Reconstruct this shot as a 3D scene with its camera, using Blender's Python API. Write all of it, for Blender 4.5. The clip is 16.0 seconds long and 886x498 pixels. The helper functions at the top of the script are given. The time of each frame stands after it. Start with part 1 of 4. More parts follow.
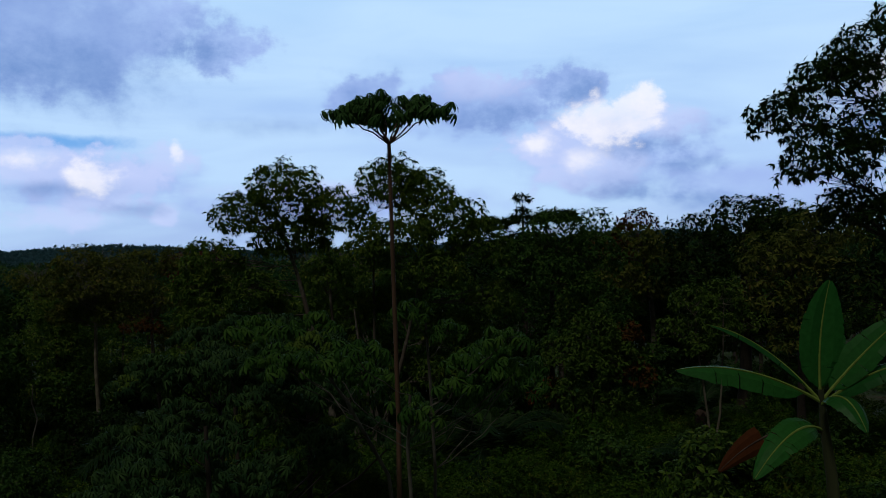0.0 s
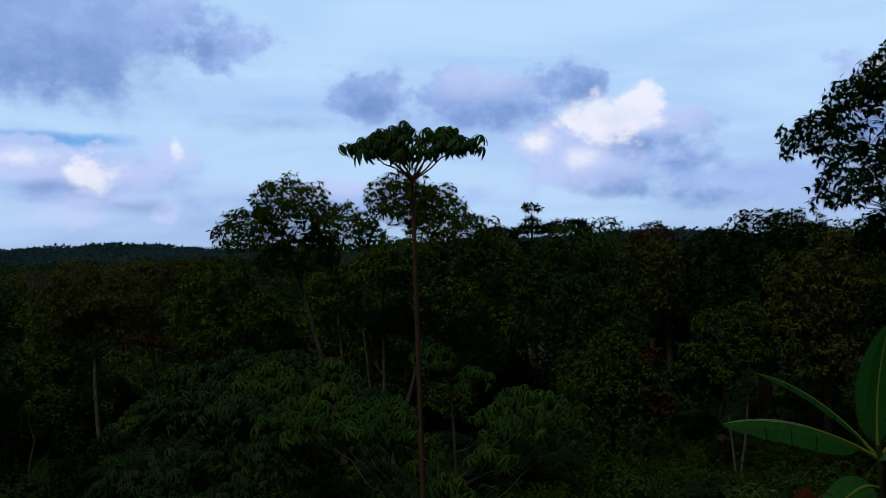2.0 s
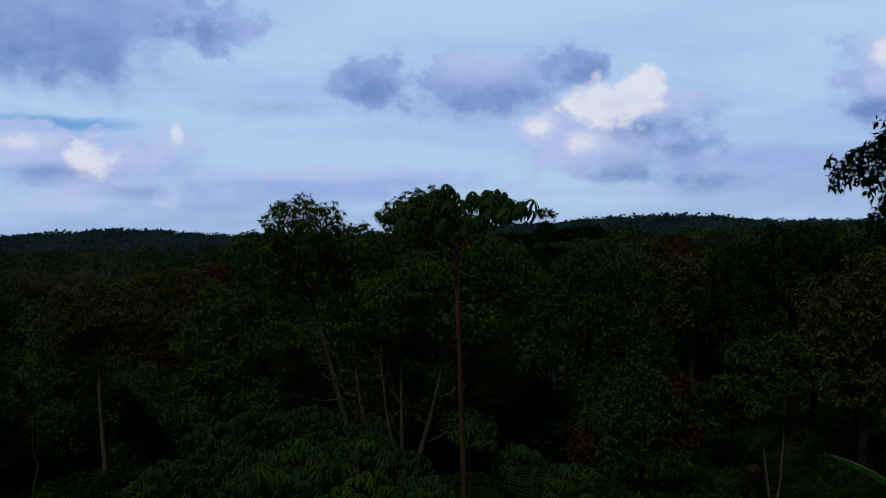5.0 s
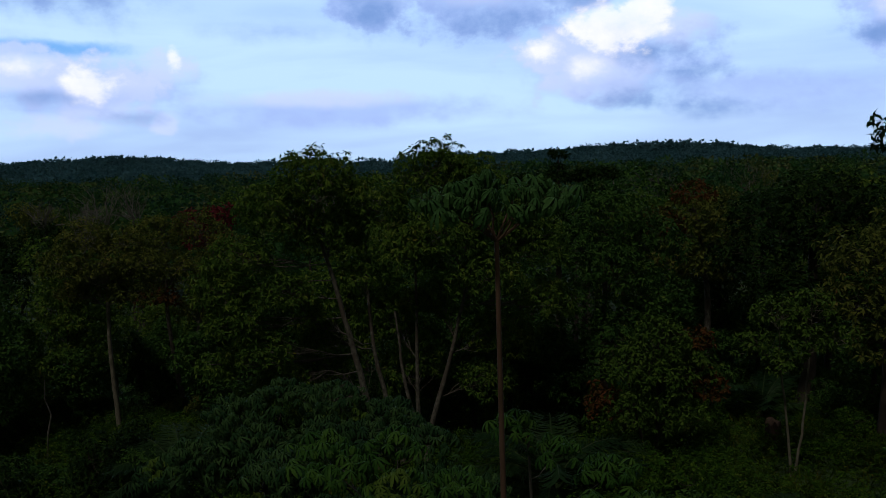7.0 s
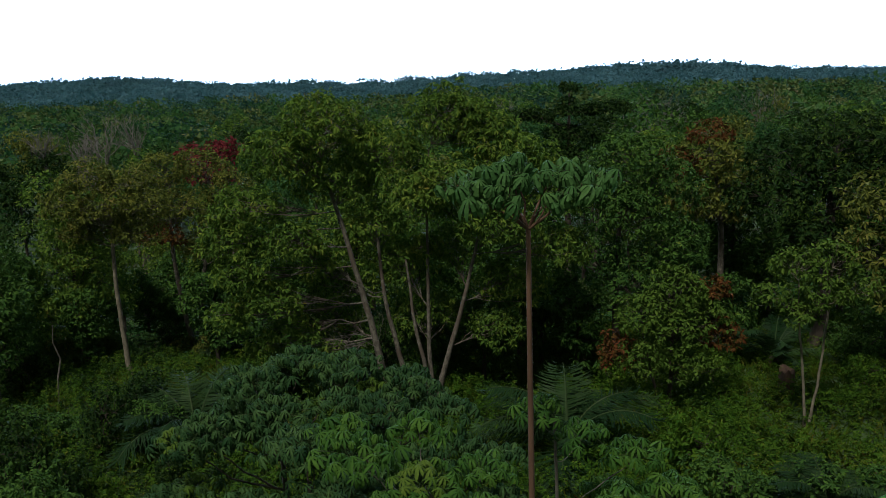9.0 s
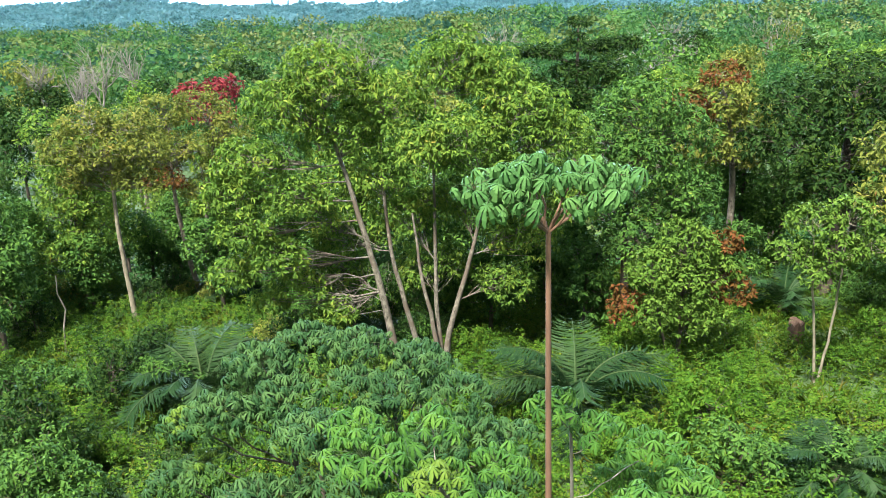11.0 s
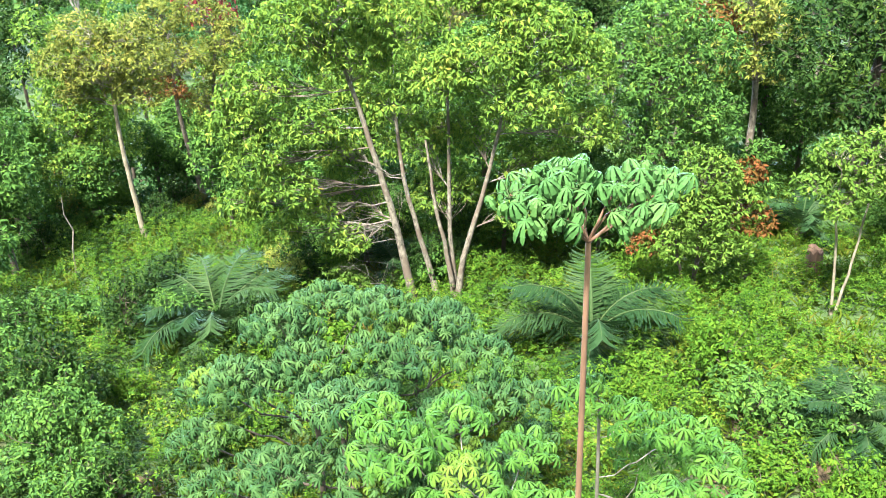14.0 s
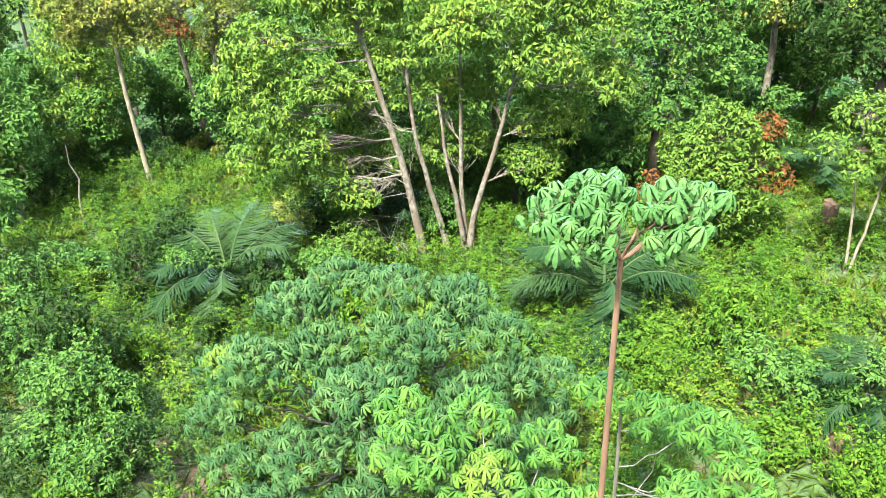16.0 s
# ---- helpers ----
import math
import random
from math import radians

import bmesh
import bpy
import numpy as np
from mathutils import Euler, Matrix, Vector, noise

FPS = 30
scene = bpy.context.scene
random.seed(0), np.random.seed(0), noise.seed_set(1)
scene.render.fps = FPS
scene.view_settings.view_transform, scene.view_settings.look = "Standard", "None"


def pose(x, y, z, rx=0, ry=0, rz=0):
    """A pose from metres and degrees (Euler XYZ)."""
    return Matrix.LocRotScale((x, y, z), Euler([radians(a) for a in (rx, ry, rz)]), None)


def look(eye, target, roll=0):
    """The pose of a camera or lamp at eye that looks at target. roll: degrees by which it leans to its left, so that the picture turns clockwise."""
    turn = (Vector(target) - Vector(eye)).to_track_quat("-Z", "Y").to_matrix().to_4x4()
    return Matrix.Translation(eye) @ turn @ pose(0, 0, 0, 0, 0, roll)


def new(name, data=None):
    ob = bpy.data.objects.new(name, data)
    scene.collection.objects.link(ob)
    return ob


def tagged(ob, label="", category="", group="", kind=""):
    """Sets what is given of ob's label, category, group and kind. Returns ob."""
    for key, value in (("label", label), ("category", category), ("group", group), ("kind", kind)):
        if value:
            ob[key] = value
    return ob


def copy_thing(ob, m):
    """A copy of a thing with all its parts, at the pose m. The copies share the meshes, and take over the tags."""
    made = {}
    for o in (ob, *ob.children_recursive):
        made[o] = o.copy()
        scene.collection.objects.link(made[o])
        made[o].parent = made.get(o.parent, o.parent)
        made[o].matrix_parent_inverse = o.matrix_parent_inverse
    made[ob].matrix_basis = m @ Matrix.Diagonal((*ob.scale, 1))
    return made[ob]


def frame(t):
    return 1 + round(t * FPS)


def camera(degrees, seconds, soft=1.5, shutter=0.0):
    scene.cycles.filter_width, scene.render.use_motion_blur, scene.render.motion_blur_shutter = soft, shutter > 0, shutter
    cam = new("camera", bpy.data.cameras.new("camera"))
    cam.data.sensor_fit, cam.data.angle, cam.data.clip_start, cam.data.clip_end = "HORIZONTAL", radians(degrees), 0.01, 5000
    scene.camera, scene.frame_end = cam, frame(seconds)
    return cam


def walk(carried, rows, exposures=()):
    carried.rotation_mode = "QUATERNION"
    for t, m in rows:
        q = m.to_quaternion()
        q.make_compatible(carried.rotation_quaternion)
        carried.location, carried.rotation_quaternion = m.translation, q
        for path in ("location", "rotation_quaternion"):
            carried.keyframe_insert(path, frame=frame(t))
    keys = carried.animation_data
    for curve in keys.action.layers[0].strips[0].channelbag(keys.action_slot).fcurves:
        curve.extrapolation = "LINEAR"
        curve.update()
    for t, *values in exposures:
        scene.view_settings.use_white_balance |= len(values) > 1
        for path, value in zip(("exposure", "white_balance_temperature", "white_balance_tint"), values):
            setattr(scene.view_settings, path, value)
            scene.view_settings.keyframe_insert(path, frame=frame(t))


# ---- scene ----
cam = camera(56.6, 16.0, soft=0.6)
METRES, EYE, TILT, LEAN, TURN = 8.0, 6.0, 6.8, 0.0, 0.0
ROWS = [
    (0.0, 0.0, 0.0, 0.0, -0.15, -6.69, 1.25),
    (0.5, -0.0079, 0.0329, 0.0186, -0.14, -6.72, 1.23),
    (1.0, -0.018, 0.0649, 0.034, -0.14, -6.75, 1.22),
    (1.5, -0.0313, 0.0978, 0.0494, -0.13, -6.79, 1.2),
    (2.0, -0.0443, 0.1278, 0.0655, -0.13, -6.83, 1.19),
    (2.5, -0.057, 0.1582, 0.0855, -0.11, -6.87, 1.17),
    (3.0, -0.0707, 0.1871, 0.105, -0.09, -6.91, 1.16),
    (5.5, -0.1213, 0.2995, 0.2088, -0.06, -8.81, 1.2),
    (6.0, -0.1347, 0.3244, 0.2283, -0.04, -10.23, 1.21),
    (6.5, -0.1486, 0.3488, 0.2461, -0.01, -11.63, 1.2),
    (7.0, -0.1611, 0.3751, 0.2638, 0.01, -12.98, 1.25),
    (7.5, -0.1714, 0.3991, 0.2819, 0.05, -14.33, 1.27),
    (8.0, -0.1797, 0.4213, 0.2987, 0.1, -15.72, 1.3),
    (8.5, -0.1876, 0.4432, 0.3154, 0.12, -17.08, 1.3),
    (9.0, -0.1934, 0.4636, 0.3329, 0.14, -18.41, 1.31),
    (11.5, -0.2121, 0.5673, 0.4282, 0.29, -25.02, 1.53),
    (12.0, -0.2168, 0.5871, 0.4456, 0.34, -26.36, 1.54),
    (12.5, -0.2216, 0.6078, 0.4619, 0.38, -27.7, 1.56),
    (13.0, -0.2254, 0.627, 0.4793, 0.42, -29.05, 1.55),
    (13.5, -0.231, 0.647, 0.4968, 0.45, -30.37, 1.56),
    (14.0, -0.2404, 0.6676, 0.5156, 0.5, -31.71, 1.57),
    (14.5, -0.2495, 0.687, 0.5345, 0.54, -33.06, 1.55),
    (15.0, -0.2563, 0.7052, 0.5543, 0.61, -34.4, 1.54),
    (15.5, -0.2625, 0.7256, 0.5734, 0.67, -35.72, 1.55),
    (16.0, -0.2683, 0.7483, 0.5918, 0.71, -37.06, 1.58),
]
EXPOSURES = [(0.0, -3.35), (3.2, -3.48), (5.5, -3.62), (6.3, -3.52), (7.0, -3.18), (8.0, -2.4), (9.0, -1.1), (10.3, 0.85), (11.5, 2.28), (12.5, 2.58), (16.0, 2.58)]
walk(cam, [(t, pose(0, 0, EYE, TILT, LEAN, TURN) @ pose(METRES * x, METRES * y, METRES * z, 90 + pitch, roll, yaw)) for t, x, y, z, yaw, pitch, roll in ROWS], EXPOSURES)

rng = np.random.default_rng(7)
UP = np.array([0.0, 0.0, 1.0])


# ---- node helpers ----
def nodes_of(tree):
    tree.nodes.clear()

    def add(kind, **inputs):
        n = tree.nodes.new(kind)
        for key, value in inputs.items():
            sock = n.inputs[int(key[1:])] if key[0] == "i" and key[1:].isdigit() else n.inputs[key.replace("_", " ")]
            if isinstance(value, bpy.types.NodeSocket):
                tree.links.new(value, sock)
            else:
                sock.default_value = value
        return n

    def op(kind, a, b=0.0, c=0.0, clamp=False):
        n = tree.nodes.new("ShaderNodeMath")
        n.operation, n.use_clamp = kind, clamp
        for sock, value in zip(n.inputs, (a, b, c)):
            if isinstance(value, bpy.types.NodeSocket):
                tree.links.new(value, sock)
            else:
                sock.default_value = value
        return n.outputs[0]

    def mix(f, a, b, blend="MIX"):
        n = tree.nodes.new("ShaderNodeMix")
        n.data_type, n.blend_type, n.clamp_factor = "RGBA", blend, True
        for sock, value in ((n.inputs[0], f), (n.inputs[6], a), (n.inputs[7], b)):
            if isinstance(value, bpy.types.NodeSocket):
                tree.links.new(value, sock)
            else:
                sock.default_value = value if sock.type == "VALUE" else (*value[:3], 1.0)
        return n.outputs[2]

    def ramp(f, stops):
        n = tree.nodes.new("ShaderNodeValToRGB")
        el = n.color_ramp.elements
        while len(el) < len(stops):
            el.new(0.5)
        for e, (p, c) in zip(el, stops):
            e.position, e.color = p, (*c[:3], 1.0)
        tree.links.new(f, n.inputs[0])
        return n.outputs[0]

    return add, op, mix, ramp


# ---- world, sun ----
SUN_ELEVATION, SUN_AZIMUTH = 57.0, 206.0
world = bpy.data.worlds.new("sky")
scene.world = world
world.use_nodes = True


def build_sky():
    add, op, mix, ramp = nodes_of(world.node_tree)
    link = world.node_tree.links.new
    sky = add("ShaderNodeTexSky")
    sky.sky_type, sky.sun_disc = "NISHITA", False
    sky.sun_elevation, sky.sun_rotation = radians(SUN_ELEVATION), radians(SUN_AZIMUTH)
    sky.dust_density, sky.air_density = 1.5, 1.0
    way = add("ShaderNodeTexCoord").outputs["Generated"]
    sep = add("ShaderNodeSeparateXYZ", i0=way)
    x, y, z = sep.outputs
    az = op("ARCTAN2", x, y)
    el = op("ARCSINE", z)
    plane = add("ShaderNodeCombineXYZ", X=az, Y=op("MULTIPLY", el, 1.25), Z=0.0).outputs[0]
    billow = add("ShaderNodeTexNoise", Vector=plane, Scale=11.0, Detail=9.0, Roughness=0.58, Distortion=0.3)
    fine = add("ShaderNodeTexNoise", Vector=plane, Scale=30.0, Detail=7.0, Roughness=0.6)
    b1 = op("SUBTRACT", billow.outputs["Fac"], 0.5)
    f1 = op("SUBTRACT", fine.outputs["Fac"], 0.5)
    rag = op("ADD", op("MULTIPLY", b1, 2.4), op("MULTIPLY", f1, 1.7))

    def cloud(a, e, ra, re, soft):
        du = op("DIVIDE", op("SUBTRACT", az, a), ra)
        dv = op("DIVIDE", op("SUBTRACT", el, e), re)
        d = op("SQRT", op("ADD", op("MULTIPLY", du, du), op("MULTIPLY", dv, dv)))
        n = add("ShaderNodeMapRange", Value=op("ADD", op("SUBTRACT", 1.0, d), op("MULTIPLY", rag, 0.85 if ra < 0.1 else 0.45)), i1=-0.05, i2=0.62 * soft)
        n.interpolation_type = "SMOOTHSTEP"
        return n.outputs[0]

    # thin high veil over the clear sky
    veil_at = add("ShaderNodeCombineXYZ", X=op("MULTIPLY", az, 1.2), Y=op("MULTIPLY", el, 7.0), Z=0.3).outputs[0]
    veil = add("ShaderNodeTexNoise", Vector=veil_at, Scale=2.6, Detail=5.0, Roughness=0.5, Distortion=0.4).outputs["Fac"]
    veil = ramp(veil, [(0.30, (0.25,) * 3), (0.62, (1.0,) * 3)])
    low = ramp(op("MULTIPLY", el, 2.0, clamp=True), [(0.0, LOW), (0.25, MIDDLE), (0.6, HIGH)])
    clear = mix(0.9, mix(1.0, sky.outputs[0], (SKY_SCALE,) * 3, "MULTIPLY"), low)
    colour = mix(op("MULTIPLY", veil, 0.8), clear, VEIL)
    colour = mix(op("MULTIPLY", cloud(-0.46, 0.128, 0.14, 0.012, 1.2), 0.75), colour, BLUE)
    for tone, strength, group in CLOUDS:
        total = None
        for c in group:
            part_ = cloud(*c)
            total = part_ if total is None else op("MAXIMUM", total, part_)
        grain = op("ADD", 0.85, op("MULTIPLY", f1, 0.9))
        colour = mix(op("MULTIPLY", op("MULTIPLY", total, grain), strength, clamp=True), colour, tone)
    # away from the horizon ahead, unseen sky is made dark and grey to cut ambient
    rest = add("ShaderNodeTexNoise", Vector=way, Scale=2.4, Detail=6.0, Roughness=0.55).outputs["Fac"]
    deep = ramp(rest, [(0.38, DEEP_SKY), (0.66, DEEP_CLOUD)])
    up_ = add("ShaderNodeMapRange", Value=el, i1=0.32, i2=0.66).outputs[0]
    behind = add("ShaderNodeMapRange", Value=y, i1=0.84, i2=0.40).outputs[0]
    colour = mix(op("MAXIMUM", up_, behind), colour, deep)
    back = add("ShaderNodeBackground", Color=colour, Strength=SKY)
    link(back.outputs[0], add("ShaderNodeOutputWorld").inputs[0])


# colours of the sky by height, and of its clouds
LOW, MIDDLE, HIGH = (0.30, 0.43, 0.80), (0.32, 0.49, 0.90), (0.43, 0.68, 1.0)
VEIL, BLUE = (0.53, 0.75, 1.0), (0.08, 0.33, 0.78)
# unseen sky and cloud, set dark so that shadows stay deep
DEEP_SKY, DEEP_CLOUD = (0.014, 0.018, 0.024), (0.028, 0.028, 0.028)
SKY, SKY_SCALE = 10.5, 0.12
GREY, PALE, WHITE = (0.11, 0.24, 0.54), (0.33, 0.45, 0.84), (0.92, 0.92, 1.0)
ROSE, MIDGREY = (0.55, 0.64, 0.96), (0.19, 0.32, 0.66)
CLOUDS = [
    (PALE, 0.85, [(-0.46, 0.25, 0.16, 0.085, 0.5), (-0.36, 0.265, 0.11, 0.05, 0.6), (-0.26, 0.24, 0.07, 0.035, 0.7), (0.05, 0.175, 0.095, 0.045, 0.7), (-0.08, 0.180, 0.06, 0.034, 0.6), (0.165, 0.187, 0.05, 0.026, 0.5), (0.20, 0.11, 0.15, 0.06, 0.9), (0.495, 0.155, 0.06, 0.06, 0.8), (-0.12, 0.06, 0.25, 0.025, 1.2), (0.36, 0.07, 0.16, 0.03, 1.2), (-0.40, 0.085, 0.13, 0.04, 1.0)]),
    (ROSE, 0.85, [(-0.48, 0.103, 0.075, 0.032, 0.6), (-0.385, 0.086, 0.065, 0.04, 0.6), (-0.325, 0.115, 0.034, 0.026, 0.9), (-0.322, 0.046, 0.018, 0.018, 0.8), (-0.43, 0.045, 0.06, 0.016, 1.1), (0.05, 0.195, 0.06, 0.026, 1.0), (0.13, 0.118, 0.07, 0.034, 0.6), (0.175, 0.098, 0.09, 0.045, 0.7), (0.26, 0.14, 0.05, 0.03, 0.9), (0.50, 0.17, 0.042, 0.045, 0.8), (-0.15, 0.075, 0.16, 0.014, 1.2), (-0.52, 0.31, 0.07, 0.03, 1.0)]),
    (MIDGREY, 0.6, [(-0.48, 0.255, 0.18, 0.121, 1.20), (-0.40, 0.23, 0.13, 0.088, 1.20), (-0.285, 0.245, 0.08, 0.049, 1.50), (0.05, 0.168, 0.12, 0.043, 1.80), (-0.08, 0.178, 0.07, 0.049, 1.65), (0.165, 0.188, 0.06, 0.035, 1.50), (0.25, 0.122, 0.09, 0.032, 1.80), (0.22, 0.075, 0.13, 0.030, 2.10), (-0.2, 0.15, 0.12, 0.016, 2.10), (-0.42, 0.075, 0.12, 0.019, 2.10), (0.49, 0.125, 0.06, 0.016, 1.8)]),
    (GREY, 0.55, [(-0.50, 0.205, 0.16, 0.054, 1.65), (-0.43, 0.20, 0.12, 0.046, 1.65), (-0.285, 0.235, 0.06, 0.027, 1.80), (0.055, 0.157, 0.085, 0.028, 1.80), (-0.08, 0.17, 0.05, 0.024, 1.95), (0.17, 0.182, 0.045, 0.022, 1.65), (0.25, 0.120, 0.06, 0.020, 1.65), (0.215, 0.064, 0.09, 0.018, 1.95), (0.31, 0.055, 0.07, 0.016, 1.95), (0.49, 0.125, 0.06, 0.016, 1.8), (-0.45, 0.078, 0.06, 0.011, 2.10), (-0.36, 0.055, 0.06, 0.012, 2.10), (0.28, 0.095, 0.07, 0.012, 2.10)]),
    (WHITE, 0.85, [(0.19, 0.152, 0.05, 0.032, 0.8), (0.228, 0.158, 0.04, 0.040, 0.7), (0.235, 0.143, 0.04, 0.018, 0.8), (0.115, 0.126, 0.034, 0.020, 1.4), (0.17, 0.102, 0.035, 0.022, 1.9), (-0.47, 0.108, 0.035, 0.014, 2.0), (-0.398, 0.092, 0.034, 0.024, 1.1), (-0.312, 0.122, 0.010, 0.018, 1.1), (0.50, 0.182, 0.03, 0.03, 1.3)]),
]
build_sky()
sun = new("sun", bpy.data.lights.new("sun", "SUN"))
sun.data.energy, sun.data.angle, sun.data.color = 6.2, radians(9), (1.0, 0.94, 0.83)
aim = Vector((math.sin(radians(SUN_AZIMUTH)) * math.cos(radians(SUN_ELEVATION)), math.cos(radians(SUN_AZIMUTH)) * math.cos(radians(SUN_ELEVATION)), math.sin(radians(SUN_ELEVATION))))
sun.matrix_world = look(aim * 60, (0, 0, 0))


# ---- materials ----
LEAF_SHADE, BARK_SHADE = 0.72, 0.68


def leaf_material(name, stops, rough=0.6, through_light=0.16, per_object=False, patch=0.35, tone=(0.57, 0.57, 0.60), lump=0.7, own=0.72, gloss=0.05):
    m = bpy.data.materials.new(name)
    m.use_nodes = True
    add, op, mix, ramp = nodes_of(m.node_tree)
    where = add("ShaderNodeTexCoord").outputs["Object"]
    pick = add("ShaderNodeObjectInfo").outputs["Random"] if per_object else add("ShaderNodeNewGeometry").outputs["Random Per Island"]
    big = add("ShaderNodeTexNoise", Vector=where, Scale=lump, Detail=3.0).outputs["Fac"]
    small = add("ShaderNodeTexNoise", Vector=where, Scale=14.0, Detail=3.0).outputs["Fac"]
    f = op("ADD", op("MULTIPLY", pick, own), op("MULTIPLY", op("SUBTRACT", big, 0.36), patch * 1.6), clamp=True)
    colour = mix(0.35, ramp(f, stops), ramp(small, [(0.3, (0.55,) * 3), (0.7, (1.25,) * 3)]), "MULTIPLY")
    colour = mix(1.0, colour, [c * LEAF_SHADE for c in tone], "MULTIPLY")
    bump = add("ShaderNodeBump", Height=small, Strength=0.25, Distance=0.01)
    skin = add("ShaderNodeBsdfPrincipled", Base_Color=colour, Roughness=rough, Normal=bump.outputs[0], Specular_IOR_Level=gloss)
    thin = add("ShaderNodeBsdfTranslucent", Color=mix(0.5, colour, (1.0, 0.95, 0.35), "MULTIPLY"))
    both = add("ShaderNodeMixShader", i0=through_light, i1=skin.outputs[0], i2=thin.outputs[0])
    m.node_tree.links.new(both.outputs[0], add("ShaderNodeOutputMaterial").inputs[0])
    return m


def bark_material(name, dark, pale, scale=7.0, stretch=0.35, spots=None):
    m = bpy.data.materials.new(name)
    m.use_nodes = True
    add, op, mix, ramp = nodes_of(m.node_tree)
    where = add("ShaderNodeTexCoord").outputs["Object"]
    at = add("ShaderNodeMapping", Vector=where, Scale=(1, 1, stretch)).outputs[0]
    grain = add("ShaderNodeTexNoise", Vector=at, Scale=scale, Detail=6.0, Roughness=0.65).outputs["Fac"]
    blot = add("ShaderNodeTexNoise", Vector=where, Scale=2.1, Detail=4.0).outputs["Fac"]
    colour = ramp(grain, [(0.32, [c * BARK_SHADE for c in dark]), (0.68, [c * BARK_SHADE for c in pale])])
    if spots:
        colour = mix(ramp(blot, [(0.5, (0, 0, 0)), (0.58, (1, 1, 1))]), colour, spots)
    bump = add("ShaderNodeBump", Height=grain, Strength=0.6, Distance=0.02)
    skin = add("ShaderNodeBsdfPrincipled", Base_Color=colour, Roughness=0.85, Normal=bump.outputs[0])
    m.node_tree.links.new(skin.outputs[0], add("ShaderNodeOutputMaterial").inputs[0])
    return m


BARE_PATCHES = [(3.9, 17.9, 0.8), (4.7, 16.5, 0.9), (-8.2, 16.6, 0.8), (-6.9, 16.0, 0.7), (2.6, 16.4, 0.5)]


def ground_material():
    m = bpy.data.materials.new("soil_and_grass")
    m.use_nodes = True
    add, op, mix, ramp = nodes_of(m.node_tree)
    where = add("ShaderNodeTexCoord").outputs["Object"]
    big = add("ShaderNodeTexNoise", Vector=where, Scale=0.35, Detail=5.0).outputs["Fac"]
    small = add("ShaderNodeTexNoise", Vector=where, Scale=6.0, Detail=8.0, Roughness=0.7).outputs["Fac"]
    green = ramp(small, [(0.3, (0.012, 0.030, 0.008)), (0.6, (0.04, 0.085, 0.018)), (0.8, (0.08, 0.11, 0.03))])
    soil = ramp(small, [(0.3, (0.025, 0.022, 0.010)), (0.55, (0.07, 0.05, 0.026)), (0.75, (0.12, 0.085, 0.045))])
    bare = ramp(big, [(0.60, (0, 0, 0)), (0.70, (1, 1, 1))])
    for x, y, r in BARE_PATCHES:
        away = add("ShaderNodeVectorMath", i0=where, i1=(x, y, 0.4))
        away.operation = "DISTANCE"
        bare = mix(1.0, bare, ramp(op("ADD", op("DIVIDE", away.outputs["Value"], r * 2), op("MULTIPLY", op("SUBTRACT", small, 0.5), 0.5)), [(0.35, (1, 1, 1)), (0.6, (0, 0, 0))]), "LIGHTEN")
    colour = mix(bare, green, soil)
    bump = add("ShaderNodeBump", Height=small, Strength=0.8, Distance=0.08)
    skin = add("ShaderNodeBsdfPrincipled", Base_Color=colour, Roughness=0.95, Normal=bump.outputs[0])
    m.node_tree.links.new(skin.outputs[0], add("ShaderNodeOutputMaterial").inputs[0])
    return m


SOIL = ground_material()
GLOSSY_GREEN = leaf_material("umbrella_leaf", [(0.0, (0.09, 0.22, 0.10)), (0.45, (0.14, 0.30, 0.14)), (0.85, (0.20, 0.38, 0.17)), (1.0, (0.30, 0.44, 0.16))], 0.6, 0.18, True, tone=(0.52, 0.60, 0.38), gloss=0.06)
BLUE_GREEN = leaf_material("dusky_leaf", [(0.0, (0.04, 0.12, 0.06)), (0.45, (0.09, 0.20, 0.09)), (0.85, (0.17, 0.31, 0.13)), (1.0, (0.28, 0.40, 0.12))], 0.6, 0.15, True, tone=(0.46, 0.52, 0.38), gloss=0.06)
LIGHT_GREEN = leaf_material("fresh_leaf", [(0.0, (0.07, 0.20, 0.06)), (0.5, (0.14, 0.32, 0.085)), (0.9, (0.21, 0.40, 0.10)), (1.0, (0.34, 0.44, 0.09))], 0.62, 0.18, True, tone=(0.44, 0.50, 0.32), gloss=0.06)
RUBBER = leaf_material("rubber_leaf", [(0.0, (0.05, 0.12, 0.02)), (0.4, (0.12, 0.25, 0.035)), (0.75, (0.22, 0.37, 0.045)), (0.95, (0.33, 0.42, 0.06)), (1.0, (0.42, 0.32, 0.06))], through_light=0.28, patch=0.55, tone=(0.76, 0.74, 0.90))
OLIVE = leaf_material("olive_leaf", [(0.0, (0.06, 0.10, 0.022)), (0.4, (0.15, 0.21, 0.035)), (0.75, (0.27, 0.33, 0.05)), (0.95, (0.37, 0.35, 0.07)), (1.0, (0.36, 0.18, 0.06))], through_light=0.28, patch=0.55, tone=(0.78, 0.74, 0.95))
DEEP = leaf_material("deep_leaf", [(0.0, (0.018, 0.055, 0.014)), (0.5, (0.040, 0.105, 0.022)), (0.85, (0.085, 0.16, 0.028)), (1.0, (0.17, 0.21, 0.03))])
MID = leaf_material("mid_leaf", [(0.0, (0.035, 0.105, 0.024)), (0.5, (0.085, 0.21, 0.04)), (0.85, (0.15, 0.31, 0.05)), (1.0, (0.26, 0.36, 0.06))], patch=0.55, tone=(0.66, 0.66, 0.72))
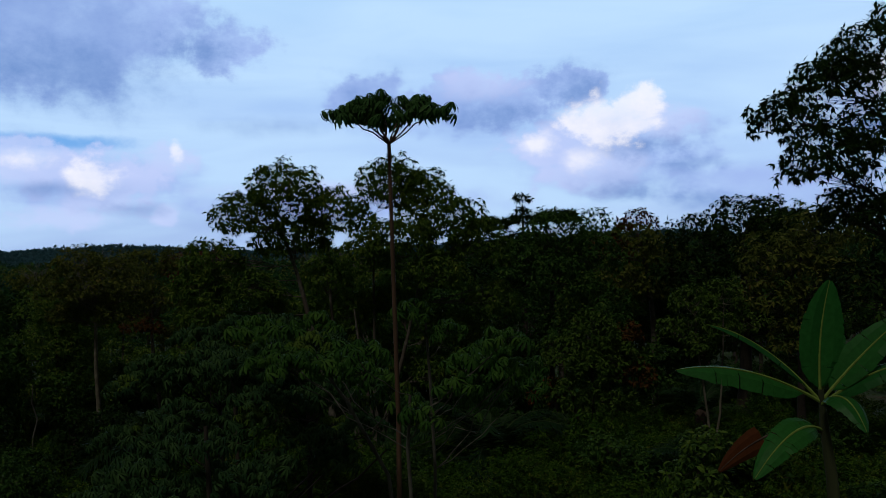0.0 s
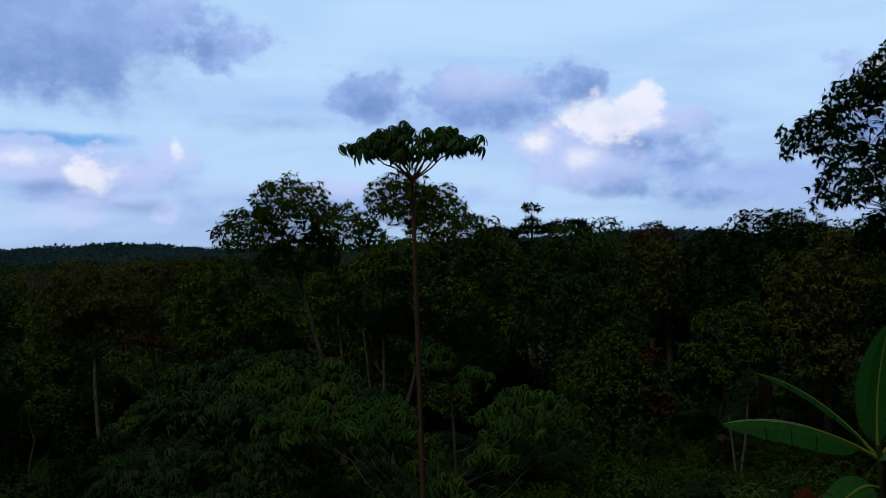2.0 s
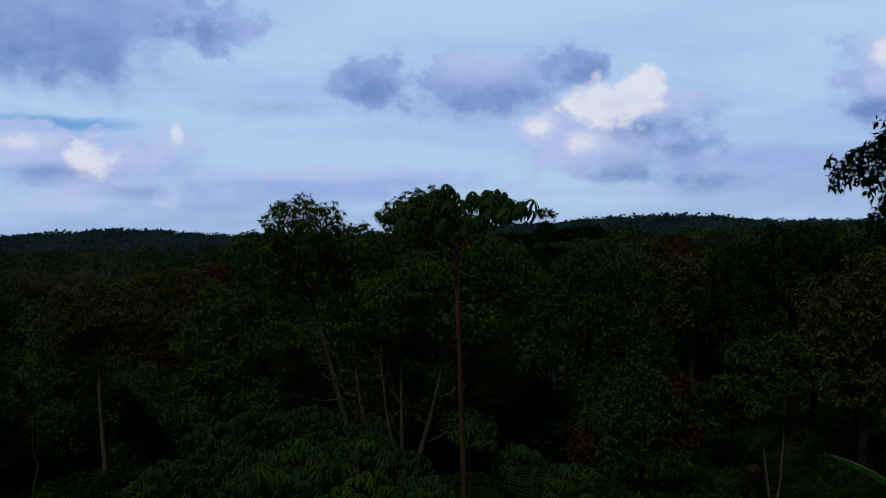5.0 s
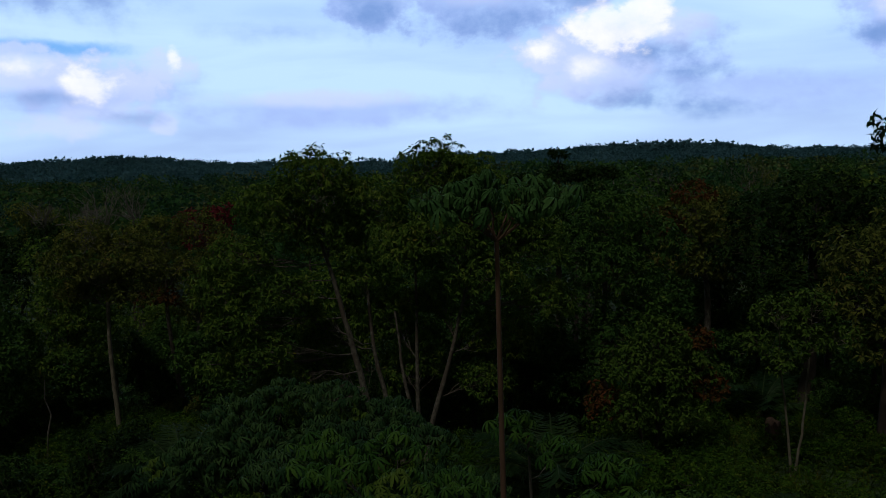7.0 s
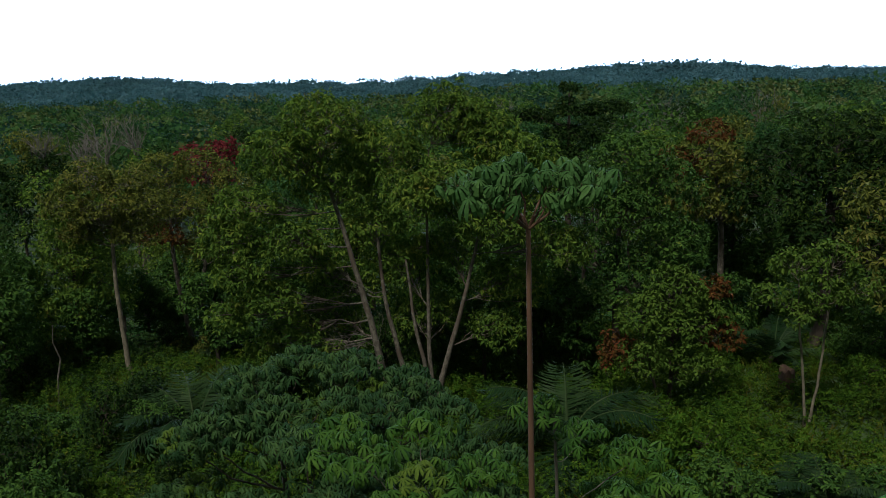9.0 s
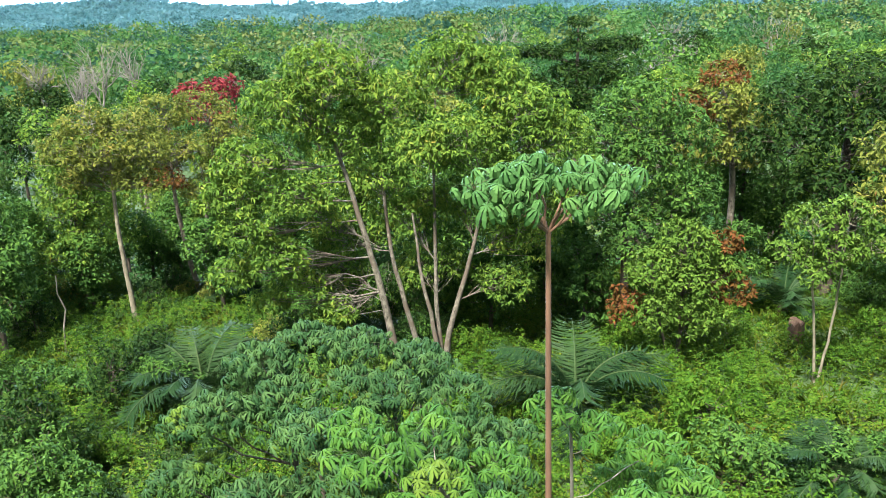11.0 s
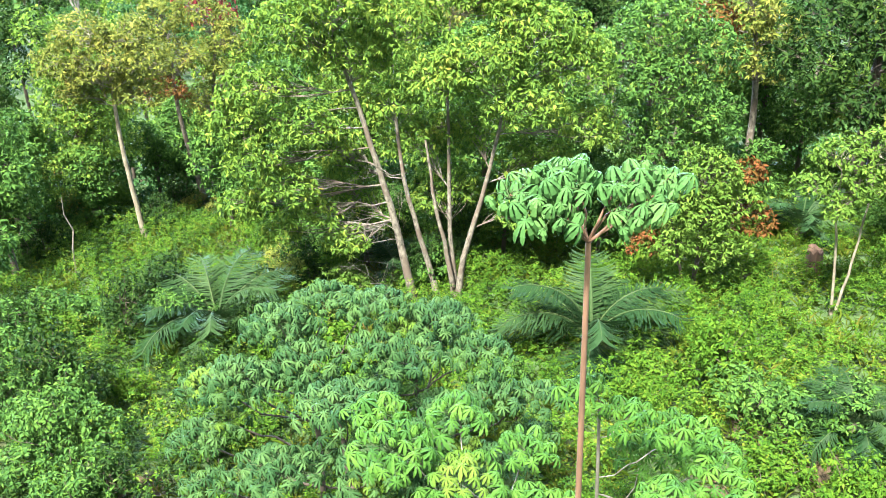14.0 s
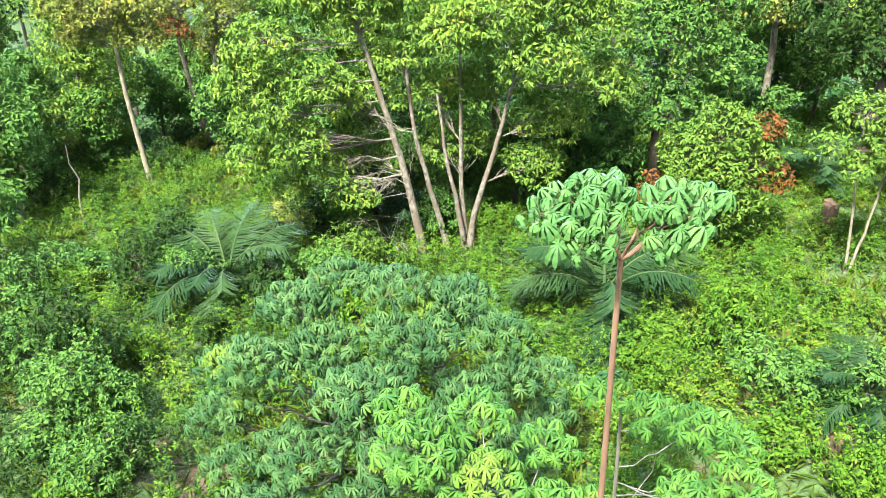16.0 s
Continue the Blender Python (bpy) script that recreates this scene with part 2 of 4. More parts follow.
LIME = leaf_material("lime_leaf", [(0.0, (0.08, 0.18, 0.025)), (0.5, (0.15, 0.30, 0.045)), (0.85, (0.24, 0.39, 0.06)), (1.0, (0.36, 0.43, 0.07))])
RED = leaf_material("red_leaf", [(0.0, (0.18, 0.03, 0.04)), (0.5, (0.36, 0.06, 0.07)), (1.0, (0.46, 0.14, 0.09))], tone=(0.6, 0.5, 0.6))
AUTUMN_WOODS = leaf_material("mixed_far_leaf", [(0.0, (0.05, 0.09, 0.035)), (0.4, (0.12, 0.18, 0.06)), (0.75, (0.22, 0.26, 0.10)), (1.0, (0.32, 0.28, 0.18))], 0.75, 0.15, patch=1.2, tone=(0.72, 0.76, 0.7), lump=0.12, own=0.35)
# bluer far leaf: varied hue, with some distance haze in the colour
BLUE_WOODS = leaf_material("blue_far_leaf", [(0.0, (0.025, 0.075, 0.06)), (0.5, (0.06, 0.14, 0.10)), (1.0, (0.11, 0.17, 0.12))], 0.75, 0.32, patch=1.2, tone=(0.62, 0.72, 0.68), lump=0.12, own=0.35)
RUSSET = leaf_material("russet_leaf", [(0.0, (0.10, 0.07, 0.02)), (0.4, (0.22, 0.12, 0.04)), (0.75, (0.34, 0.12, 0.06)), (1.0, (0.40, 0.26, 0.06))], tone=(0.5, 0.5, 0.4))
PALM = leaf_material("palm_leaf", [(0.0, (0.035, 0.10, 0.05)), (0.5, (0.065, 0.15, 0.075)), (1.0, (0.12, 0.21, 0.10))], 0.5, 0.15, True, tone=(0.38, 0.42, 0.30))
PALM_RIB = leaf_material("palm_rib", [(0.0, (0.07, 0.13, 0.05)), (1.0, (0.11, 0.17, 0.06))], 0.5, 0.0, True, 0.1)
BANANA = leaf_material("banana_leaf", [(0.0, (0.03, 0.12, 0.04)), (0.6, (0.05, 0.17, 0.05)), (1.0, (0.07, 0.21, 0.055))], 0.45, 0.3, True, 0.15, tone=(0.8, 1.25, 0.8), gloss=0.15)
DRY_BANANA = leaf_material("dry_banana_leaf", [(0.0, (0.18, 0.055, 0.02)), (1.0, (0.34, 0.12, 0.04))], 0.7, 0.3, True)
RIB = leaf_material("leaf_midrib", [(0.0, (0.26, 0.40, 0.12)), (1.0, (0.34, 0.48, 0.16))], 0.4, 0.0, True, 0.1, tone=(0.9, 0.9, 0.6))
HERB = leaf_material("herb_leaf", [(0.0, (0.04, 0.15, 0.022)), (0.4, (0.105, 0.30, 0.04)), (0.8, (0.19, 0.42, 0.055)), (1.0, (0.33, 0.45, 0.08))], patch=0.8, tone=(0.46, 0.42, 0.31))
# darkened copy of the herb leaf; the shade is part of its colour
HERB_DARK = leaf_material("dark_herb_leaf", [(0.0, (0.02, 0.075, 0.022)), (0.5, (0.055, 0.16, 0.045)), (0.9, (0.10, 0.24, 0.06)), (1.0, (0.20, 0.26, 0.07))], patch=0.8, tone=(0.43, 0.42, 0.34))
GRASS = leaf_material("grass_blade", [(0.0, (0.06, 0.17, 0.02)), (0.6, (0.16, 0.31, 0.04)), (0.95, (0.30, 0.36, 0.08)), (1.0, (0.42, 0.32, 0.16))], patch=0.7, tone=(0.46, 0.42, 0.31))
# far leaf, lightened and blued: haze of the air put into its colour
WOODS = leaf_material("hazed_far_leaf", [(0.0, (0.025, 0.075, 0.035)), (0.35, (0.06, 0.15, 0.055)), (0.7, (0.12, 0.22, 0.07)), (1.0, (0.24, 0.28, 0.12))], 0.75, 0.32, patch=1.3, tone=(0.72, 0.82, 0.72), lump=0.13, own=0.35)
# ridge and hill leaf: pale blue colour and high translucency imitate haze
HILL_HAZE = leaf_material("hill_leaf_haze", [(0.0, (0.06, 0.13, 0.15)), (0.5, (0.11, 0.20, 0.23)), (1.0, (0.18, 0.26, 0.28))], 0.8, 0.45, patch=1.0, tone=(0.95, 1.12, 1.25), lump=0.05, own=0.15)
PALE_BARK = bark_material("pale_bark", (0.03, 0.026, 0.02), (0.26, 0.24, 0.19), 13.0, 0.5, spots=(0.075, 0.06, 0.045))
GREY_BARK = bark_material("grey_bark", (0.06, 0.055, 0.042), (0.21, 0.20, 0.17))
CREAM_BARK = bark_material("cream_bark", (0.09, 0.08, 0.055), (0.30, 0.275, 0.20), 9.0, 0.4)
DARK_BARK = bark_material("dark_bark", (0.03, 0.024, 0.018), (0.10, 0.08, 0.06))
RED_BARK = bark_material("reddish_bark", (0.085, 0.045, 0.025), (0.21, 0.115, 0.07), 9.0, 0.15)
DEAD_WOOD = bark_material("dead_wood", (0.10, 0.09, 0.08), (0.27, 0.25, 0.225))
STUMP_WOOD = bark_material("stump_wood", (0.05, 0.03, 0.02), (0.15, 0.09, 0.06))
GREEN_STEM = bark_material("banana_stem", (0.025, 0.035, 0.012), (0.09, 0.11, 0.035), 5.0, 0.1)


# ---- mesh helpers ----
class Shape:
    """Gathers vertices and faces for one mesh."""

    def __init__(self):
        self.v, self.f, self.n = [], [], 0

    def add(self, v, f):
        v = np.asarray(v, float).reshape(-1, 3)
        self.v.append(v)
        self.f += (np.asarray(f) + self.n).tolist()
        self.n += len(v)

    def tube(self, points, radii, sides=6):
        p = np.asarray(points, float)
        k = len(p)
        d = np.gradient(p, axis=0)
        d /= np.linalg.norm(d, axis=1)[:, None] + 1e-9
        side = np.cross(d, UP + np.array([0.3, 0.11, 0.0]))
        side /= np.linalg.norm(side, axis=1)[:, None] + 1e-9
        other = np.cross(d, side)
        a = np.linspace(0, 2 * np.pi, sides, endpoint=False)
        ring = side[:, None] * np.cos(a)[None, :, None] + other[:, None] * np.sin(a)[None, :, None]
        v = p[:, None] + ring * np.asarray(radii, float)[:, None, None]
        f = [(i * sides + j, i * sides + (j + 1) % sides, (i + 1) * sides + (j + 1) % sides, (i + 1) * sides + j) for i in range(k - 1) for j in range(sides)]
        self.add(v, f)

    def strew(self, leaf, at, along, normal, size, width):
        """Copies of a leaf: at each place, along a way, facing a normal."""
        lv, lf = leaf
        x = along / (np.linalg.norm(along, axis=1)[:, None] + 1e-9)
        y = np.cross(normal, x)
        y /= np.linalg.norm(y, axis=1)[:, None] + 1e-9
        z = np.cross(x, y)
        s, w = np.asarray(size)[:, None, None], np.asarray(width)[:, None, None]
        v = at[:, None] + s * (lv[None, :, 0:1] * x[:, None] + lv[None, :, 2:3] * z[:, None]) + w * lv[None, :, 1:2] * y[:, None]
        k = len(lv)
        f = np.asarray(lf)[None] + (np.arange(len(at)) * k)[:, None, None]
        self.add(v, f.reshape(-1, f.shape[-1]))

    def mesh(self, name, material, smooth=False):
        me = bpy.data.meshes.new(name)
        me.from_pydata(np.concatenate(self.v).tolist() if self.v else [], [], self.f)
        me.materials.append(material)
        if smooth:
            me.polygons.foreach_set("use_smooth", [True] * len(me.polygons))
        me.update()
        return me


def part(name, shape, material, parent, label="", smooth=False):
    ob = new(name, shape if isinstance(shape, bpy.types.Mesh) else shape.mesh(name, material, smooth))
    ob.parent = parent
    return tagged(ob, label)


def thing(name, at, label, category, group=""):
    ob = new(name)
    ob.location = at
    ob.empty_display_size = 0.3
    return tagged(ob, label, category, group)


# leaf outlines: along x, width in y, facing z
SIMPLE = (np.array([(0, 0, 0), (0.42, 0.5, 0.05), (1, 0, -0.14), (0.42, -0.5, 0.05)]), [(0, 2, 1), (0, 3, 2)])
BENT = (np.array([(0, 0, 0), (0.35, 0.42, 0.03), (0.4, 0, 0.09), (0.35, -0.42, 0.03), (0.75, 0.34, -0.05), (0.8, -0.34, -0.05), (1.0, 0, -0.26), (0.76, 0, 0.0)]),
        [(0, 2, 1), (0, 3, 2), (1, 2, 7), (1, 7, 4), (2, 3, 7), (3, 5, 7), (4, 7, 6), (7, 5, 6)])


def unit(v):
    return v / (np.linalg.norm(v, axis=-1, keepdims=True) + 1e-9)


def tufts(shape, tips, ways, count, length, aspect, leaf=SIMPLE, droop=0.5, spread=(35, 110), jitter=0.5):
    """A drooping rosette of leaves at each twig tip."""
    m = len(tips)
    tips, ways = np.repeat(tips, count, 0), np.repeat(unit(ways), count, 0)
    n = len(tips)
    a = np.tile(np.linspace(0, 2 * np.pi, count, endpoint=False), m) + rng.uniform(-0.5, 0.5, n) + np.repeat(rng.uniform(0, 6, m), count)
    th = np.radians(rng.uniform(*spread, n))
    s = unit(np.cross(ways, rng.normal(size=(n, 3)) * 0.1 + np.array([0.4, 0.3, 0.9])))
    o = np.cross(ways, s)
    d = ways * np.cos(th)[:, None] + (s * np.cos(a)[:, None] + o * np.sin(a)[:, None]) * np.sin(th)[:, None] - UP * droop * rng.uniform(0.5, 1.4, n)[:, None]
    d = unit(d)
    nrm = UP[None] + rng.normal(size=(n, 3)) * jitter + ways * 0.4
    size = length * rng.uniform(0.65, 1.2, n)
    shape.strew(leaf, tips + d * length * 0.15, d, nrm, size, size * aspect * rng.uniform(0.85, 1.15, n))


def shell(centre, radii, count, low=-0.5, inner=0.5):
    """Twig tips over a lumpy crown: places and outward ways."""
    d = unit(rng.normal(size=(count * 2, 3)))
    d = d[d[:, 2] > low][:count]
    lump = np.array([noise.noise(Vector(q * 2.2) + Vector(centre)) for q in d])
    r = (inner + (1 - inner) * rng.uniform(0, 1, len(d)) ** 0.5) * (1 + 0.35 * lump)
    return np.asarray(centre) + d * np.asarray(radii) * r[:, None], unit(d / np.asarray(radii) + UP * 0.15)


def bend(a, b, sag, steps=6):
    a, b = np.asarray(a, float), np.asarray(b, float)
    t = np.linspace(0, 1, steps)[:, None]
    wig = rng.normal(size=(steps, 3)) * np.linalg.norm(b - a) * 0.025 * np.sin(t * np.pi)
    return a * (1 - t) + b * t + np.asarray(sag) * (4 * t * (1 - t)) * 0.25 + wig


def drop(y):
    """How far the clearing falls away towards its back edge."""
    return 0.06 * np.clip(np.asarray(y, float) - 18.5, 0, 7.5)


def tree(name, label, base, stems, blobs, leaf_material_, bark, density=9.0, leaf_length=0.2, aspect=0.42, count=7, droop=0.5, leaf=SIMPLE, twigs=0.3, inner=0.45,
         low=-0.5, second=None, group="", category="tree", spread=(35, 110), split=True):
    """stems: (points, foot radius, top radius) in metres from the base; blobs: (x, y, z, rx, ry, rz, stem) of the crown."""
    root = thing(name, base, label, category, group)
    paths = []
    lift = float(drop(base[1])) if category == "tree" else 0.0
    for points, r0, r1 in stems:
        p = np.array(points, float)
        p[1:, 2] += lift
        t = np.linspace(0, len(p) - 1, 4 * (len(p) - 1) + 1)
        q = np.stack([np.interp(t, np.arange(len(p)), p[:, i]) for i in range(3)], 1)
        for _ in range(4):
            q[1:-1] = (q[:-2] + 2 * q[1:-1] + q[2:]) / 4
        q[1:-1] += rng.normal(size=(len(q) - 2, 3)) * 0.012
        s = Shape()
        rad = r0 + (r1 - r0) * np.linspace(0, 1, len(q)) ** 0.8
        rad[0] *= 1.35
        q[0, 2] -= 0.25
        s.tube(q, rad, 9)
        part("trunk", s, bark, root, smooth=True)
        paths.append((q, rad))
    crown, odd, limbs = Shape(), Shape(), Shape()
    for b in blobs:
        if split:
            limbs = Shape()
        c, r, stem = np.array(b[:3]) + UP * lift, np.array(b[3:6]), int(b[6])
        q, rad = paths[stem]
        k = min(len(q) - 1, max(int(len(q) * 0.3), int(np.argmin(np.linalg.norm(q - (c - UP * r[2]), axis=1)))))
        limb = bend(q[k], c + UP * r[2] * 0.2, UP * -0.3)
        w = rad[k] * 0.32
        limbs.tube(limb, np.linspace(w, w * 0.3, len(limb)), 6)
        area = 12.6 * ((r[0] * r[1]) ** 1.6 / 3 + (r[0] * r[2]) ** 1.6 / 3 + (r[1] * r[2]) ** 1.6 / 3) ** (1 / 1.6)
        tips, ways = shell(c, r, int(area * density), low, inner)
        for tip, way in zip(tips, ways):
            if rng.uniform() < twigs:
                start = limb[rng.integers(1, len(limb))]
                limbs.tube(bend(start, tip, UP * -0.2, 4), np.linspace(w * 0.22 + 0.006, 0.004, 4), 4)
        if len(b) > 7:
            tufts(odd, tips, ways, count, leaf_length, aspect, leaf, droop, spread)
        else:
            tufts(crown, tips, ways, count, leaf_length, aspect, leaf, droop, spread)
        if split:
            part("branch", limbs, bark, root)
    if not split:
        part("branch", limbs, bark, root)
    if crown.n:
        part("crown", crown, leaf_material_, root)
    if odd.n:
        part("discoloured_leaves", odd, second, root, "rust-red leaves")
    return root


# ---- ground ----
def height(x, y):
    x, y = np.asarray(x, float), np.asarray(y, float)
    z = 0.55 - 0.052 * (np.clip(y, -40, 26) - 16) + 0.03 * np.clip(x, -20, 20)
    left = 1 / (1 + np.exp(np.clip((x + 3) / 4, -50, 50)))
    fall = np.clip(y - 26, 0, 34)
    z = z - fall * (0.10 + 0.07 * left) - np.clip(y - 38, 0, 40) * 0.03 * (1 - left)
    z = z - drop(y)
    z = z + 0.18 * np.sin(x * 0.7 + 1.3) * np.sin(y * 0.55) + 0.1 * np.sin(x * 1.7 + y * 1.3)
    far = np.clip((y - 270) / 500, 0, 1)
    z = z + 6.5 * far ** 1.3 * (1 + 0.18 * np.sin(x / 75 + 0.4) + 0.12 * np.sin(x / 31))
    return z


def build_ground():
    xs = np.concatenate([np.linspace(-3500, -70, 22), np.linspace(-60, 60, 121), np.linspace(70, 3500, 22)])
    ys = np.concatenate([np.linspace(-800, -20, 9), np.linspace(-15, 70, 86), np.linspace(78, 700, 50), np.linspace(800, 4200, 14)])
    gx, gy = np.meshgrid(xs, ys)
    gz = height(gx, gy)
    s = Shape()
    k = len(xs)
    i, j = np.meshgrid(np.arange(k - 1), np.arange(len(ys) - 1))
    a = (j * k + i).ravel()
    s.add(np.stack([gx, gy, gz], -1), np.stack([a, a + 1, a + k + 1, a + k], 1))
    ob = new("ground", s.mesh("ground", SOIL, True))
    tagged(ob, "grassy earth with bare brown patches sloping into a valley", "ground", kind="structure")


build_ground()


def floor_at(x, y):
    return float(height(x, y))


# ---- palmate-leaved trees ----
def palmate_mesh(name, material, leaflets, radius, droop, aspect=0.26):
    s = Shape()
    for i in range(leaflets):
        a = 2 * math.pi * (i + rng.uniform(-0.15, 0.15)) / leaflets
        out = np.array([math.cos(a), math.sin(a), 0.0])
        side = np.array([-out[1], out[0], 0.0])
        r = radius * rng.uniform(0.78, 1.12)
        d = droop * rng.uniform(0.7, 1.3)
        t = np.array([0.0, 0.3, 0.62, 0.86, 1.0])
        w = np.array([0.10, 0.62, 1.0, 0.68, 0.06]) * r * aspect * 0.5
        ang = d * t
        reach = np.concatenate([[0], np.cumsum(np.diff(t) * np.cos(ang[1:]))]) * r
        drop = np.concatenate([[0], np.cumsum(np.diff(t) * np.sin(ang[1:]))]) * r
        mid = out * reach[:, None] - UP * drop[:, None] + UP * 0.012
        v = np.stack([mid - side * w[:, None] + UP * w[:, None] * 0.3, mid, mid + side * w[:, None] + UP * w[:, None] * 0.3], 1)
        f = [(k * 3 + j, k * 3 + j + 1, k * 3 + j + 4, k * 3 + j + 3) for k in range(4) for j in range(2)]
        s.add(v, f)
    return s.mesh(name, material)


def turned(at, yaw, tilt, roll, scale):
    return Matrix.LocRotScale(Vector(at), Euler((tilt, roll, yaw)), Vector((scale,) * 3))


def palmate_tree(name, label, base, stem, arms, material, bark, radius=0.22, foot=0.05, top=0.035, per_arm=8, plate=0.0, group="", droop=1.0, leaflets=8, arm_width=0.5, yellow=None, aspect=0.24):
    """stem: points from the base; arms: (x, y, z[, plate radius]) branch ends from the base, each carrying a spray of leaves."""
    root = thing(name, base, label, "tree", group)
    p = np.asarray(stem, float)
    t = np.linspace(0, len(p) - 1, 5 * (len(p) - 1) + 1)
    q = np.stack([np.interp(t, np.arange(len(p)), p[:, i]) for i in range(3)], 1)
    q[0, 2] -= 0.2
    s = Shape()
    s.tube(q, np.linspace(foot, top, len(q)), 10)
    part("trunk", s, bark, root, smooth=True)
    meshes = [palmate_mesh("leaf", material, leaflets, radius * k, droop * d, aspect) for k, d in ((1.0, 1.0), (1.1, 1.25), (0.85, 0.8), (0.95, 1.5))]
    bright = [palmate_mesh("leaf", yellow, leaflets, radius * k, droop) for k in (0.9, 0.7)] if yellow else meshes
    stalks = Shape()
    for arm in arms:
        limbs = Shape()
        end = np.array(arm[:3])
        wide = arm[3] if len(arm) > 3 else plate
        reach = np.linalg.norm(q[:, :2] - end[:2], axis=1)
        k = int(np.argmin(np.abs(q[:, 2] - (end[2] - 0.65 * reach - 0.12))))
        limb = bend(q[k], end, np.array([0, 0, -0.4]) if wide else np.array([0, 0, 0.1]), 7)
        w = np.interp(k, [0, len(q) - 1], [foot, top]) * arm_width
        limbs.tube(limb, np.linspace(w, max(0.008, w * 0.4), 7), 6)
        part("branch", limbs, bark, root)
        number = max(per_arm, int(wide * wide * (170 if radius < 0.19 else 95))) if wide else per_arm
        fresh = rng.uniform() < 0.12
        for n in range(number):
            a = n * 2.4 + rng.uniform(-0.3, 0.3)
            d = (wide or radius * 1.25) * math.sqrt((n + 0.4) / number) * rng.uniform(0.9, 1.1)
            z = 0.32 * (wide or radius) * (1 - (d / (wide or radius * 1.25)) ** 2) * 1.3 + rng.uniform(-0.10, 0.06)
            at = end + np.array([math.cos(a) * d, math.sin(a) * d, z])
            stalks.tube(bend(end - UP * 0.03 + (at - end) * 0.15 * rng.uniform(0, 1), at, UP * 0.15, 4), (0.006, 0.005, 0.004, 0.004), 4)
            leaf = part("leaf", (bright if fresh and n < number * 0.5 else meshes)[rng.integers(0, 2 if fresh and yellow else 4)], None, root)
            lean = 0.55 * d / (wide or radius) + rng.uniform(-0.1, 0.15)
            m = Matrix.Translation(Vector(at)) @ Matrix.Rotation(a, 4, "Z") @ Matrix.Rotation(min(lean, 0.8), 4, "Y") @ Matrix.Rotation(rng.uniform(0, 6), 4, "Z") @ Matrix.Scale(rng.uniform(0.8, 1.15), 4)
            leaf.matrix_basis = m
    tagged(part("leaf_stalk", stalks, PALM_RIB, root), kind="stuff")
    return root


def place(x, y, dz=0.0):
    return (x, y, floor_at(x, y) + dz)


def build_pole_tree():
    bx, by = -0.74, 11.78
    g = floor_at(bx, by)
    arms = [(0.86, 0.28, 0.38), (-0.84, 0.02, 0.34), (-0.36, 0.55, 0.5), (0.40, -0.36, 0.34), (-0.42, -0.34, 0.30), (0.52, 0.16, 0.5), (-0.18, 0.16, 0.64), (-0.6, 0.3, 0.44), (-0.12, 0.75, 0.44), (0.62, -0.12, 0.38), (-0.62, -0.2, 0.34), (0.3, 0.0, 0.52), (-0.3, -0.08, 0.5)]
    top = 7.54 - g
    palmate_tree("umbrella_tree", "tall slender tree with bare reddish stem and umbrella crown", (bx, by, g),
                 [(0.02, 0, 0), (0.05, 0.02, top * 0.4), (0.02, 0, top * 0.75), (0, 0, top)], [(x * 0.87, y * 0.87, top + z + 0.02 + 0.14 * abs(x)) for x, y, z in arms], GLOSSY_GREEN, RED_BARK, 0.225, 0.040, 0.027, 9, 0, "", 1.75, 9, 0.5, None, 0.2)


build_pole_tree()


